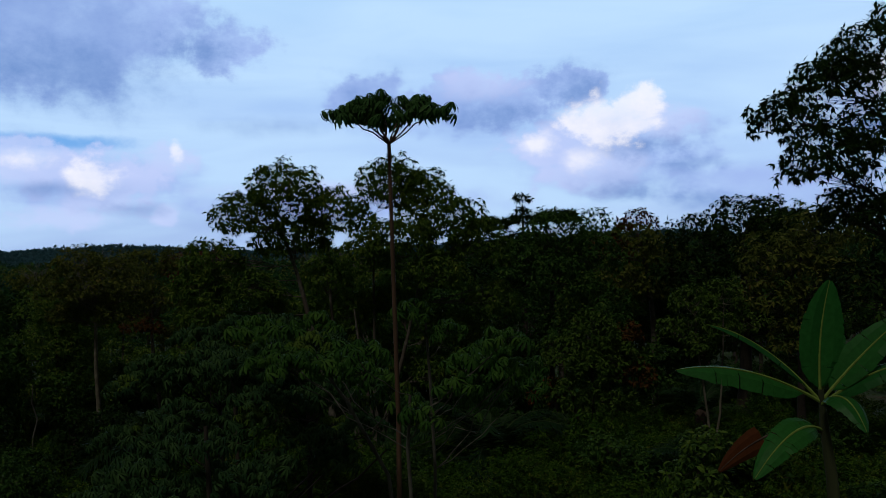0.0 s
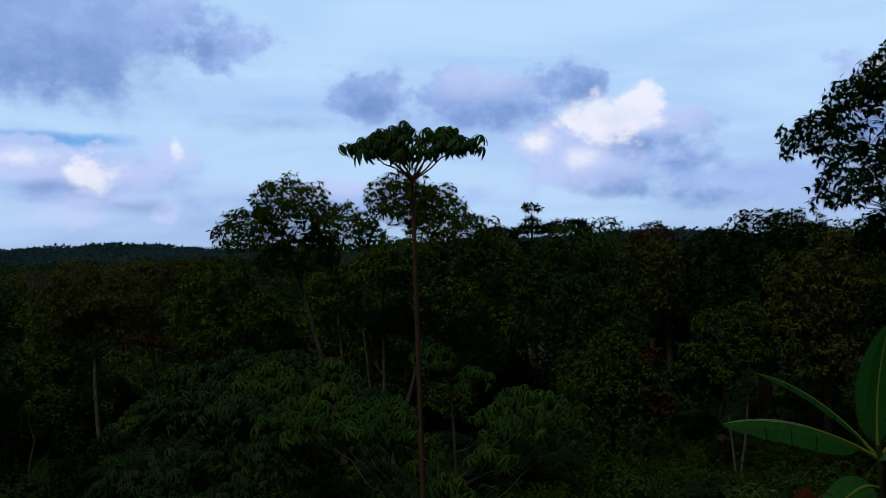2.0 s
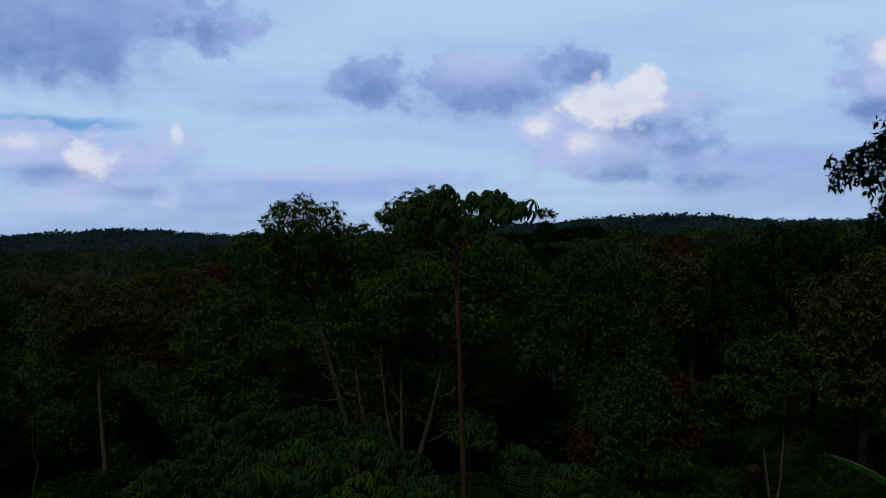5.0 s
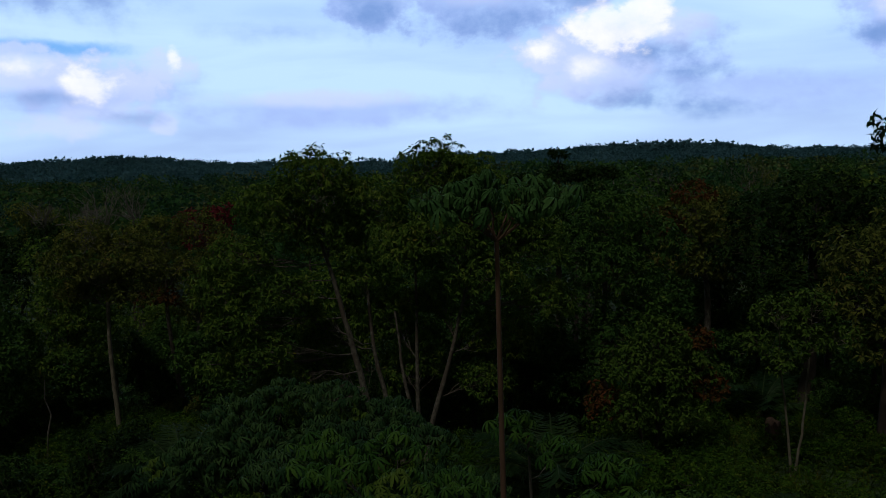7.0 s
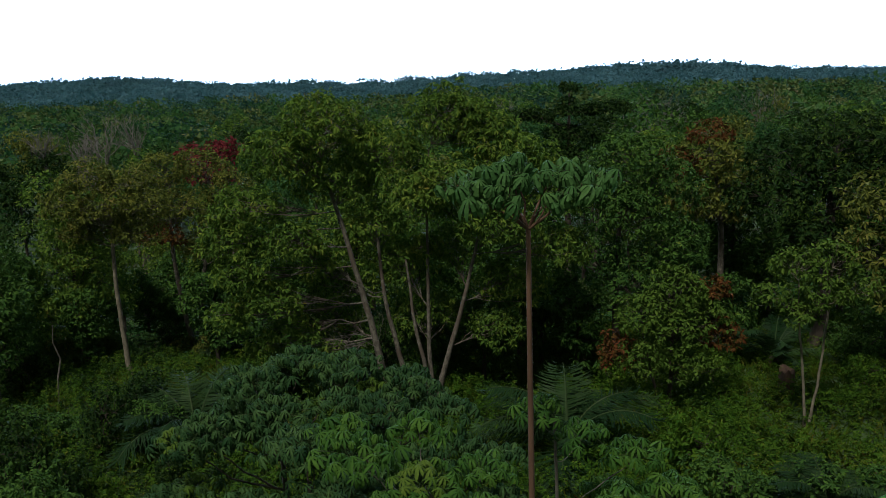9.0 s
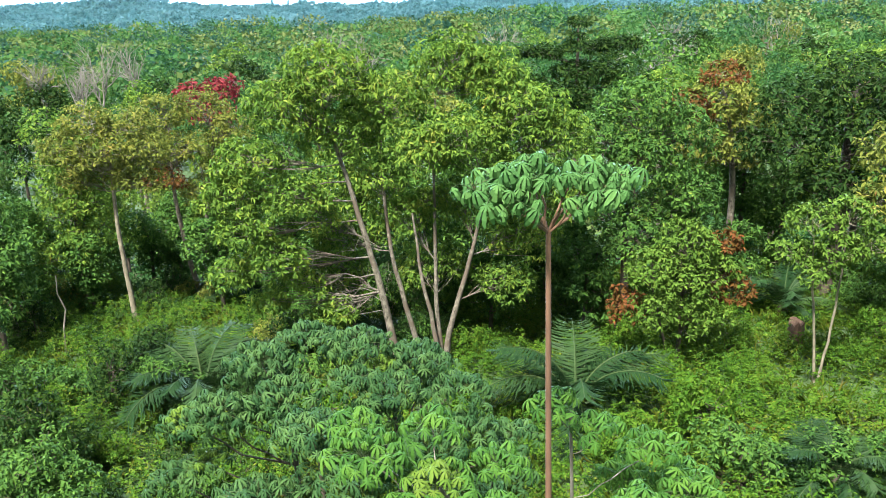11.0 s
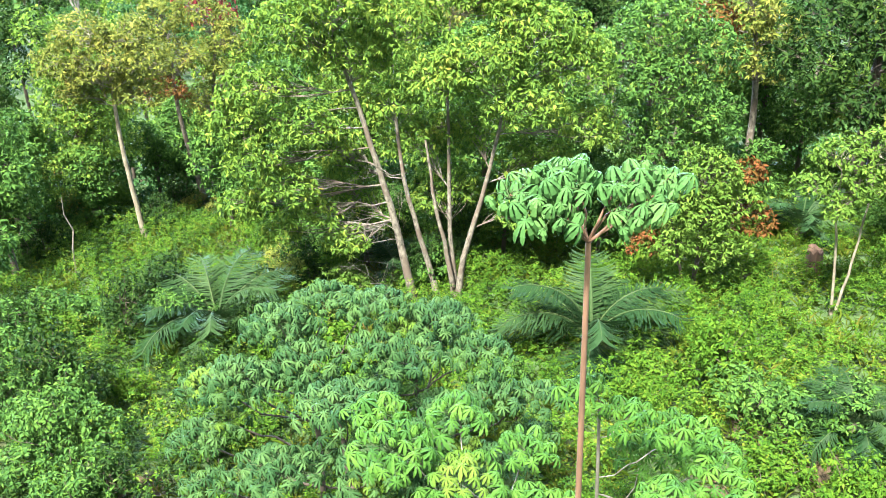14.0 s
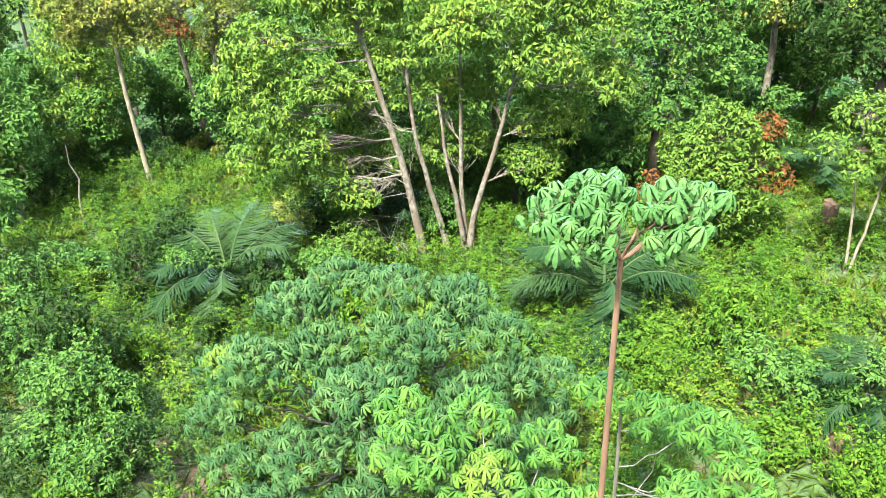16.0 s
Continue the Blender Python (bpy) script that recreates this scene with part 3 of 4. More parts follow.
def build_fore_trees():
    def one(name, label, x, y, stem, plates, material, bark, **k):
        g = floor_at(x, y)
        palmate_tree(name, label, (x, y, g), [(a - x, b - y, c - g) for a, b, c in [(x, y, g), *stem]], [(a - x, b - y, c - g, r) for a, b, c, r in plates], material, bark, **k)

    one("palmate_tree", "young tree with fresh green palmate leaves on a bare grey branch", -0.7, 12.5, [(-0.9, 12.5, 2.6), (-1.5, 12.3, 3.8), (-1.9, 12.2, 4.4)],
        [(-2.75, 12.2, 4.85, 0.55), (-1.95, 12.0, 4.62, 0.5), (-2.35, 11.4, 4.55, 0.45), (-1.15, 12.0, 4.2, 0.42), (-2.95, 12.9, 4.85, 0.4), (-1.2, 12.8, 4.35, 0.42), (-2.0, 12.8, 4.9, 0.42), (-1.6, 11.4, 4.4, 0.4), (-0.7, 12.2, 3.9, 0.35)],
        LIGHT_GREEN, GREY_BARK, group="palmate trees", radius=0.175, foot=0.035, top=0.02, arm_width=0.35, yellow=LIME_OBJECT, droop=1.3)
    one("palmate_tree", "young grey-stemmed tree with thin tiers of fresh green palmate leaves", -0.25, 13.3, [(-0.2, 13.2, 2.5), (-0.25, 13.1, 3.9), (-0.3, 13.0, 4.9)],
        [(-0.5, 13.0, 5.05, 0.35), (0.05, 12.9, 4.75, 0.35), (0.75, 13.0, 4.4, 0.45), (1.05, 12.4, 4.15, 0.42), (0.4, 12.4, 4.0, 0.35), (1.0, 11.6, 4.3, 0.4), (0.3, 11.8, 4.45, 0.35), (1.3, 13.4, 3.7, 0.45), (0.6, 13.9, 3.4, 0.5)],
        LIGHT_GREEN, GREY_BARK, group="palmate trees", radius=0.175, foot=0.032, top=0.018, arm_width=0.3, yellow=LIME_OBJECT, droop=1.3)
    one("palmate_tree", "slim young tree with flat sprays of fresh green palmate leaves", -0.45, 10.5, [(-0.45, 10.5, 2.4), (-0.5, 10.4, 3.5), (-0.45, 10.3, 4.2)],
        [(-1.1, 10.2, 4.72, 0.42), (-1.95, 10.5, 4.6, 0.36), (0.72, 9.95, 4.9, 0.36), (0.35, 10.4, 4.6, 0.34), (-1.5, 10.8, 4.45, 0.3), (1.0, 10.3, 4.55, 0.32), (-0.35, 10.1, 4.0, 0.3), (0.15, 10.1, 4.35, 0.3)],
        LIGHT_GREEN, GREY_BARK, group="palmate trees", radius=0.17, foot=0.032, top=0.018, arm_width=0.3, yellow=LIME_OBJECT, droop=1.35)
    for x, y, plates in (
        (-4.4, 15.9, [(-5.6, 15.6, 3.55, 0.6), (-4.8, 15.9, 4.40, 0.6), (-4.1, 16.3, 4.55, 0.6), (-5.3, 15.0, 4.0, 0.55), (-4.3, 15.2, 4.15, 0.6), (-5.0, 16.7, 3.85, 0.6), (-6.2, 15.4, 2.6, 0.5), (-4.9, 14.3, 2.85, 0.55), (-3.9, 14.9, 3.75, 0.5)]),
        (-2.7, 15.9, [(-3.2, 16.0, 4.60, 0.55), (-2.4, 16.2, 4.25, 0.6), (-1.7, 15.8, 3.85, 0.6), (-2.7, 15.2, 4.15, 0.55), (-1.5, 15.1, 3.55, 0.5), (-2.1, 14.6, 3.55, 0.55), (-3.3, 15.3, 4.25, 0.5), (-0.8, 15.6, 3.15, 0.5), (-2.2, 17.0, 3.75, 0.6)]),
        (-3.6, 14.0, [(-3.7, 14.1, 4.1, 0.6), (-4.4, 13.6, 3.4, 0.55), (-3.1, 13.6, 3.6, 0.55), (-3.6, 13.1, 3.0, 0.55), (-2.6, 14.1, 3.5, 0.5), (-4.9, 13.3, 2.7, 0.5), (-2.8, 12.9, 2.7, 0.5), (-4.2, 12.7, 2.4, 0.5), (-2.0, 13.6, 2.9, 0.5), (-1.4, 14.2, 3.0, 0.5)]),
        (-3.4, 11.6, [(-3.6, 11.6, 3.3, 0.5), (-4.4, 11.8, 2.9, 0.5), (-2.8, 11.4, 2.9, 0.45), (-3.9, 11.0, 2.7, 0.45), (-3.0, 10.8, 2.5, 0.4), (-5.0, 12.0, 2.5, 0.4)]),
    ):
        plates = plates + [(a + rng.uniform(-0.75, 0.75), b + rng.uniform(-0.75, 0.75), c - rng.uniform(0.3, 0.85), 0.45) for a, b, c, r in plates]
        one("palmate_tree", "spreading low tree with dusky blue-green palmate leaves and yellow shoots", x, y, [(x + 0.05, y, 2.2), (x, y, 3.6)], plates, BLUE_GREEN, DARK_BARK, group="palmate trees", radius=0.178, foot=0.06, top=0.03, leaflets=8, yellow=LIME_OBJECT, droop=1.35, aspect=0.22)


LIME_OBJECT = leaf_material("yellow_shoot", [(0.0, (0.20, 0.38, 0.07)), (1.0, (0.32, 0.46, 0.10))], 0.6, 0.2, True, tone=(0.42, 0.46, 0.36))
build_fore_trees()


# ---- broad trees ----
def build_near_trees():
    x, y, g = -2.5, 25.5, floor_at(-2.5, 25.5)
    tree("rubber_tree", "large many-stemmed tree with pale blotched trunks and drooping yellow-green leaves", (x, y, g),
         [([(-0.76, -0.05, 0), (-1.13, 0, 1.73), (-1.57, 0, 3.7), (-2.11, 0, 5.9), (-2.7, 0, 7.4)], 0.135, 0.035), ([(-0.08, 0.25, 0), (-0.59, 0.2, 1.63), (-1.04, 0.2, 3.8), (-1.1, 0.5, 6.6)], 0.10, 0.03),
          ([(0.44, 0.15, 0), (0.3, 0.2, 1.2), (0.26, 0.2, 3.45), (0.4, 0.4, 7.4)], 0.10, 0.025), ([(0.46, -0.08, 0), (0.59, -0.1, 1.0), (1.18, -0.1, 2.84), (1.54, 0, 4.35), (2.3, 0, 7.2)], 0.115, 0.025),
          ([(0.36, -0.02, 0), (0.2, 0, 1.18), (-0.12, 0, 2.57), (-0.3, 0.1, 4.4)], 0.09, 0.03)],
         [(-2.4, 0, 8.1, 1.2, 1.1, 1.0, 0), (-3.5, -0.2, 7.3, 1.1, 1.0, 0.9, 0), (-4.4, -0.6, 5.9, 1.0, 0.9, 0.8, 0), (-2.2, 0.6, 6.6, 1.3, 1.2, 0.9, 0), (-4.6, -1.2, 4.4, 0.8, 0.8, 0.6, 0),
          (-0.9, 0.5, 7.3, 1.2, 1.1, 1.0, 1), (0.9, 0.5, 8.2, 1.2, 1.1, 1.0, 2), (1.9, 0.5, 7.9, 1.0, 1.0, 0.9, 2), (2.7, 0, 7.0, 1.2, 1.1, 1.0, 3), (3.6, 0.2, 6.2, 1.1, 1.1, 0.9, 3), (1.2, -0.5, 6.5, 1.2, 1.0, 0.9, 3),
          (0.2, 0, 6.0, 1.1, 1.0, 0.8, 2), (-1.2, 0.5, 5.4, 0.9, 0.8, 0.6, 1), (-3.2, -0.9, 5.1, 0.9, 0.8, 0.6, 0), (2.2, -0.7, 5.4, 1.0, 0.9, 0.8, 3), (0.1, 0.7, 4.6, 0.6, 0.6, 0.5, 2), (-2.5, 0.6, 3.6, 0.8, 0.7, 0.5, 1), (3.9, 0.3, 4.6, 0.9, 0.9, 0.8, 3), (-4.9, -0.8, 5.2, 0.9, 0.9, 0.7, 0), (-3.9, -1.0, 3.6, 0.9, 0.8, 0.6, 0), (-2.9, 0.3, 4.3, 1.0, 0.9, 0.8, 0), (-5.0, -1.2, 3.2, 0.6, 0.6, 0.5, 0), (-0.6, 0.9, 4.2, 1.0, 0.8, 0.9, 2), (1.0, 0.9, 4.6, 1.0, 0.8, 0.9, 3), (2.6, 0.6, 3.6, 1.1, 0.9, 0.9, 3), (-2.6, 1.0, 2.6, 1.1, 0.8, 0.9, 0), (-3.4, -0.5, 2.7, 0.8, 0.7, 0.5, 0), (-2.6, -0.4, 1.8, 0.7, 0.6, 0.5, 0), (-4.2, -0.6, 2.2, 0.6, 0.6, 0.4, 0), (2.3, 0.3, 2.3, 0.8, 0.7, 0.7, 3), (0.2, 1.4, 2.6, 1.1, 0.8, 0.9, 2)],
         RUBBER, PALE_BARK, 24.0, 0.17, 0.38, 8, 0.75, SIMPLE, 0.2)
    g = floor_at(-14.2, 34)
    tree("slender_tree", "slender tree with a pale leaning trunk and an airy olive-yellow crown", (-14.2, 34, g), [([(0, 0, 0), (-0.25, 0, 2.2), (-0.2, 0, 4.8), (-0.2, 0, 7.2)], 0.12, 0.045)],
         [(-0.9, 0, 7.4, 1.1, 1.1, 0.8, 0), (0.5, 0.2, 7.2, 1.1, 1.1, 0.8, 0), (-1.7, -0.3, 6.4, 1.0, 1.0, 0.8, 0), (1.2, 0, 6.3, 1.0, 1.0, 0.8, 0), (-0.2, -0.6, 6.3, 1.2, 1.0, 0.9, 0), (-1.5, 0.3, 5.2, 0.9, 0.8, 0.6, 0), (0.9, -0.3, 5.2, 0.9, 0.9, 0.6, 0), (-1.0, 0.5, 5.6, 1.0, 0.9, 0.7, 0), (0.5, 0.5, 5.5, 1.0, 0.9, 0.7, 0)],
         OLIVE, CREAM_BARK, 13.0, 0.17, 0.44, 8, 0.5, SIMPLE, 0.35)
    g = floor_at(-12.8, 38)
    tree("slender_tree", "forked pale-barked tree with an olive crown and dry brown twigs", (-12.8, 38, g), [([(0, 0, 0), (-0.5, 0, 2.0), (-0.8, 0, 5.0), (-0.6, 0, 7.4)], 0.14, 0.05), ([(0.15, 0, 0), (0.35, 0, 2.6), (0.9, 0, 5.2), (1.2, 0, 7)], 0.14, 0.05)],
         [(-0.8, 0, 8.0, 1.2, 1.1, 0.9, 0), (0.8, 0.2, 8.1, 1.2, 1.1, 0.9, 1), (2.0, 0, 7.2, 1.1, 1.1, 0.9, 1), (-1.6, 0, 6.9, 1.1, 1.1, 0.9, 0), (0.2, -0.5, 6.6, 1.3, 1.0, 0.9, 0), (1.6, -0.3, 5.7, 1.1, 0.9, 0.7, 1), (-1.0, -0.3, 5.3, 1.0, 0.8, 0.6, 0, 1), (0.4, 0.4, 4.6, 1.2, 0.9, 0.8, 1), (2.2, 0.2, 4.6, 1.0, 0.9, 0.8, 1), (-1.2, 0.5, 6.0, 1.0, 0.8, 0.7, 0)],
         OLIVE, PALE_BARK, 13.0, 0.17, 0.44, 8, 0.5, SIMPLE, 0.4, second=RUSSET)
    g = floor_at(3.9, 29)
    tree("leafy_tree", "dense round tree with mid-green leaves reaching low", (3.9, 29.2, g), [([(0, 0, 0), (-0.2, 0, 2.5), (0, 0, 5.5)], 0.16, 0.06)],
         [(0.2, 0, 6.6, 1.4, 1.3, 1.0, 0), (-1.0, -0.2, 5.6, 1.2, 1.2, 1.0, 0), (1.3, 0, 5.7, 1.3, 1.2, 1.0, 0), (0.1, -0.9, 5.0, 1.3, 1.0, 1.0, 0), (-1.2, -0.6, 3.8, 1.2, 1.0, 1.0, 0), (1.4, -0.6, 4.0, 1.3, 1.0, 1.0, 0), (0, -1.0, 2.8, 1.3, 1.0, 0.9, 0), (-1.8, -0.6, 2.2, 1.0, 0.9, 0.8, 0)],
         MID, DARK_BARK, 14.0, 0.17, 0.44, 8, 0.5, SIMPLE, 0.15)
    g = floor_at(4.4, 25)
    tree("leafy_bush", "bushy young tree with lime-green and rust-red leaves", (4.4, 25.0, g), [([(0, 0, 0), (0.1, 0, 1.2), (0, 0, 2.8)], 0.08, 0.03), ([(-0.15, 0, 0), (-0.6, 0, 1.4), (-0.8, 0, 2.4)], 0.05, 0.02)],
         [(0.1, 0, 3.2, 0.9, 0.9, 0.8, 0), (-0.8, -0.2, 2.6, 0.8, 0.8, 0.7, 1), (0.9, 0, 2.6, 0.8, 0.8, 0.7, 0), (0.0, -0.5, 2.2, 0.9, 0.8, 0.7, 0), (-0.9, -0.3, 1.5, 0.7, 0.7, 0.6, 1), (0.4, -0.4, 1.3, 0.8, 0.7, 0.6, 0), (1.4, -0.1, 2.0, 0.6, 0.6, 0.6, 0, 1), (-1.5, -0.2, 1.6, 0.5, 0.5, 0.6, 1, 1), (1.2, 0.1, 3.3, 0.45, 0.45, 0.4, 0, 1)],
         LIME, DARK_BARK, 17.0, 0.16, 0.42, 8, 0.6, SIMPLE, 0.2, second=RUSSET)
    g = floor_at(8.4, 33)
    tree("slender_tree", "tall tree with a straight pale trunk and russet-topped crown", (8.4, 33, g), [([(0, 0, 0), (0, 0, 3), (-0.2, 0, 5.4), (-0.6, 0, 7.0)], 0.16, 0.06)],
         [(-0.7, 0, 6.7, 1.2, 1.2, 0.8, 0), (-1.7, 0, 6.3, 0.9, 0.9, 0.8, 0, 1), (-0.5, 0.2, 7.5, 0.8, 0.8, 0.5, 0, 1), (0.4, -0.3, 6.0, 1.1, 1.0, 0.8, 0), (-1.4, -0.4, 5.2, 1.0, 1.0, 0.8, 0), (-0.4, -0.5, 4.8, 1.2, 0.9, 0.7, 0)],
         OLIVE, PALE_BARK, 9.0, 0.22, 0.42, 7, 0.5, SIMPLE, 0.25, second=RUSSET)
    g = floor_at(11, 30)
    tree("spreading_tree", "broad dark green dome-shaped tree with dense foliage", (11.2, 31, g), [([(0, 0, 0), (0.2, 0, 2.5), (0.1, 0, 6)], 0.3, 0.12)],
         [(0.3, 0, 6.9, 1.7, 1.6, 1.0, 0), (-1.5, 0, 6.3, 1.5, 1.4, 1.0, 0), (2.2, 0, 6.4, 1.5, 1.4, 1.0, 0), (-2.2, -0.5, 4.9, 1.3, 1.3, 1.0, 0), (0.2, -1.0, 5.3, 1.6, 1.3, 1.1, 0), (2.5, -0.7, 4.7, 1.5, 1.3, 1.1, 0), (-1.0, -1.2, 3.7, 1.4, 1.0, 0.9, 0), (1.2, -1.3, 3.4, 1.5, 1.1, 0.9, 0), (3.4, -0.9, 3.1, 1.4, 1.1, 1.0, 0)],
         DEEP, DARK_BARK, 9.0, 0.22, 0.42, 7, 0.5, SIMPLE, 0.15)
    g = floor_at(10.5, 18.5)
    tree("big_leafy_tree", "tall dark tree with layered drooping leaves and sky showing through", (10.6, 18.6, g), [([(0, 0, 0), (-0.1, 0, 3.5), (-0.2, 0, 7.0), (0, 0, 9.5)], 0.22, 0.07)],
         [(-0.6, 0, 9.6, 1.3, 1.2, 0.9, 0), (0.6, 0, 10.4, 1.3, 1.2, 0.9, 0), (-1.8, -0.1, 9.0, 1.0, 1.0, 0.8, 0), (-2.7, 0, 8.2, 0.9, 0.9, 0.7, 0), (-2.0, -0.3, 7.2, 1.1, 1.0, 0.8, 0), (-0.7, -0.5, 7.8, 1.2, 1.0, 0.9, 0), (0.9, 0, 8.6, 1.4, 1.2, 1.0, 0), (-1.2, 0, 6.1, 1.0, 0.9, 0.7, 0), (0.6, -0.4, 6.6, 1.3, 1.0, 0.9, 0), (1.9, 0, 7.2, 1.3, 1.2, 1.0, 0), (0.2, 0, 5.0, 1.1, 1.0, 0.7, 0), (1.6, 0, 5.2, 1.3, 1.1, 0.9, 0), (0.9, -0.2, 4.0, 1.3, 1.0, 0.8, 0), (-0.9, 0.2, 4.4, 1.0, 0.9, 0.7, 0), (0.3, 0, 3.0, 1.3, 1.0, 0.8, 0)],
         DEEP, DARK_BARK, 20.0, 0.17, 0.42, 7, 0.7, SIMPLE, 0.15)
    g = floor_at(7.5, 23.3)
    tree("twin_stem_tree", "small tree on two thin pale stems with light green leaves", (7.5, 23.3, g), [([(0, 0, 0), (-0.15, 0, 1.3), (-0.35, 0, 2.6), (-0.4, 0, 3.6)], 0.042, 0.018), ([(0.05, 0, 0), (0.3, 0, 1.3), (0.35, 0, 2.4), (0.4, 0, 3.7)], 0.04, 0.018)],
         [(-0.5, 0, 4.1, 0.6, 0.6, 0.5, 0), (0.4, 0, 4.2, 0.7, 0.6, 0.5, 1), (-1.0, 0, 3.3, 0.55, 0.5, 0.45, 0), (0.1, -0.2, 3.4, 0.7, 0.6, 0.5, 1), (1.0, 0, 3.4, 0.6, 0.6, 0.5, 1), (-0.4, -0.2, 2.8, 0.5, 0.5, 0.4, 0)],
         LIME, CREAM_BARK, 16.0, 0.155, 0.42, 8, 0.6, SIMPLE, 0.3)
    g = floor_at(11.5, 24.5)
    tree("leafy_tree", "yellow-green tree with a dense crown beside the clearing", (11.0, 25.5, g), [([(0, 0, 0), (0, 0, 3), (0.1, 0, 5)], 0.13, 0.05)],
         [(-0.6, 0, 4.9, 1.2, 1.1, 0.9, 0), (0.8, 0, 5.6, 1.3, 1.2, 1.0, 0), (-1.0, -0.3, 3.7, 1.0, 0.9, 0.8, 0), (0.6, -0.5, 4.2, 1.2, 1.0, 0.9, 0), (-0.2, -0.5, 2.6, 1.0, 0.9, 0.8, 0)],
         OLIVE, DARK_BARK, 10.0, 0.2, 0.42, 7, 0.55, SIMPLE, 0.2)
    g = floor_at(4.2, 43)
    tree("tiered_tree", "dark feathery tree with flat tiers of foliage and one tall leader", (4.2, 43, g), [([(0, 0, 0), (0, 0, 5), (0, 0, 8), (0, 0, 10)], 0.22, 0.04)],
         [(0, 0, 10.3, 0.5, 0.5, 0.18, 0), (0, 0, 9.7, 0.4, 0.4, 0.12, 0), (-1.8, 0, 9.0, 1.2, 1.0, 0.36, 0), (1.9, 0, 9.3, 1.2, 1.0, 0.36, 0), (0.1, 0, 9.2, 1.2, 1.0, 0.32, 0), (0.3, 0, 8.1, 1.6, 1.2, 0.48, 0), (-2.6, -0.3, 7.8, 1.0, 1.0, 0.36, 0), (2.3, -0.3, 7.6, 1.3, 1.0, 0.42, 0), (-0.8, -0.6, 7.1, 1.6, 1.1, 0.60, 0), (1.0, -0.6, 6.3, 1.6, 1.1, 0.72, 0), (-1.6, 0, 5.9, 1.5, 1.1, 0.60, 0)],
         DEEP, DARK_BARK, 16.0, 0.24, 0.4, 6, 0.4, SIMPLE, 0.15)
    g = floor_at(-13.9, 46)
    tree("red_leaved_tree", "tree with deep crimson foliage among the green woods", (-13.9, 46, g), [([(0, 0, 0), (0, 0, 5), (0, 0, 8)], 0.14, 0.05)],
         [(-0.8, 0, 9.2, 1.1, 1.1, 0.8, 0), (0.6, 0, 9.5, 1.0, 1.0, 0.8, 0), (0, -0.3, 8.4, 1.3, 1.0, 0.7, 0)], RED, DARK_BARK, 9.0, 0.26, 0.45, 6, 0.5, SIMPLE, 0.2)
    # dense trees closing the west side of the clearing
    for x, y, h, k in ((-17.0, 29.5, 5.2, 1), (-15.2, 24.5, 3.6, 1), (-19.0, 26, 5.0, 1), (-17.5, 37, 6.8, 2), (-9.5, 41, 6.0, 1), (-5.5, 37, 7.4, 2), (-1.0, 35, 6.6, 1), (13.8, 35, 8.0, 2), (0.8, 31.5, 5.4, 1), (7.3, 37.5, 7.5, 2), (9.6, 35.5, 6.0, 1), (10.8, 34.5, 4.2, 1), (6.4, 32.5, 4.0, 1), (12.5, 29, 4.5, 1), (7.8, 30.8, 2.6, 1), (-8.0, 35, 5.0, 1), (-10.9, 34.5, 3.4, 1), (-6.5, 31, 3.0, 1), (-12.0, 43, 7.0, 2), (-18.5, 33, 5.5, 1), (15.5, 27, 6.5, 1), (-32.7, 58.5, 4.6, 1), (-35.7, 60.0, 4.6, 1), (2.2, 27.5, 2.6, 1), (-5.0, 29.0, 3.2, 1), (-2.6, 29.5, 3.8, 1), (1.4, 30.0, 3.6, 1), (-19.8, 36.0, 4.6, 1), (-20.5, 39.5, 4.4, 1), (-0.6, 28.6, 3.0, 1), (-15.5, 39.5, 3.6, 1), (-11.2, 41.5, 4.0, 1), (-18.5, 41, 4.2, 1), (-13.5, 42.5, 4.2, 1), (-9.0, 38.2, 3.4, 1), (-16.8, 36.0, 3.0, 1), (-6.8, 40.5, 5.0, 2), (-3.5, 40, 5.6, 2), (0.8, 38.5, 5.4, 1), (-16.5, 45.5, 4.2, 1), (-19.5, 46.5, 4.2, 2), (-15.0, 49, 4.6, 1), (-18.0, 50.5, 5.0, 2), (-22.5, 52, 5.0, 1), (-12.0, 47.5, 4.0, 1), (-14.8, 41.0, 2.8, 1)):
        g = floor_at(x, y)
        s = h / 6
        tree("leafy_tree", "dense green tree at the edge of the clearing", (x, y, g), [([(0, 0, 0), (0.1, 0, h * 0.5), (0, 0, h * 0.85)], 0.09 * s + 0.04, 0.04)],
             [(rng.uniform(-1, 1) * s, rng.uniform(-0.8, 0.4) * s, h * q, 1.25 * s, 1.1 * s, 0.95 * s, 0) for q in (0.9, 0.85, 0.68, 0.65, 0.5, 0.45, 0.32)],
             MID if k == 1 else RUBBER, DARK_BARK, 10.0, 0.21, 0.42, 7, 0.5, SIMPLE, 0.08, group="edge trees")
    # low bush beside the banana plant
    g = floor_at(3.9, 12.5)
    tree("leafy_bush", "small upright bush with glossy oval leaves", (3.9, 12.5, g), [([(0, 0, 0), (0, 0, 1.0), (0.05, 0, 2.0)], 0.03, 0.012)],
         [(0, 0, 2.25, 0.36, 0.34, 0.3, 0), (-0.1, 0, 1.85, 0.42, 0.4, 0.3, 0), (0.1, -0.1, 1.45, 0.42, 0.4, 0.35, 0), (0, 0, 1.0, 0.4, 0.4, 0.35, 0)], RUBBER, DARK_BARK, 30.0, 0.14, 0.45, 6, 0.5, BENT, 0.3)


build_near_trees()


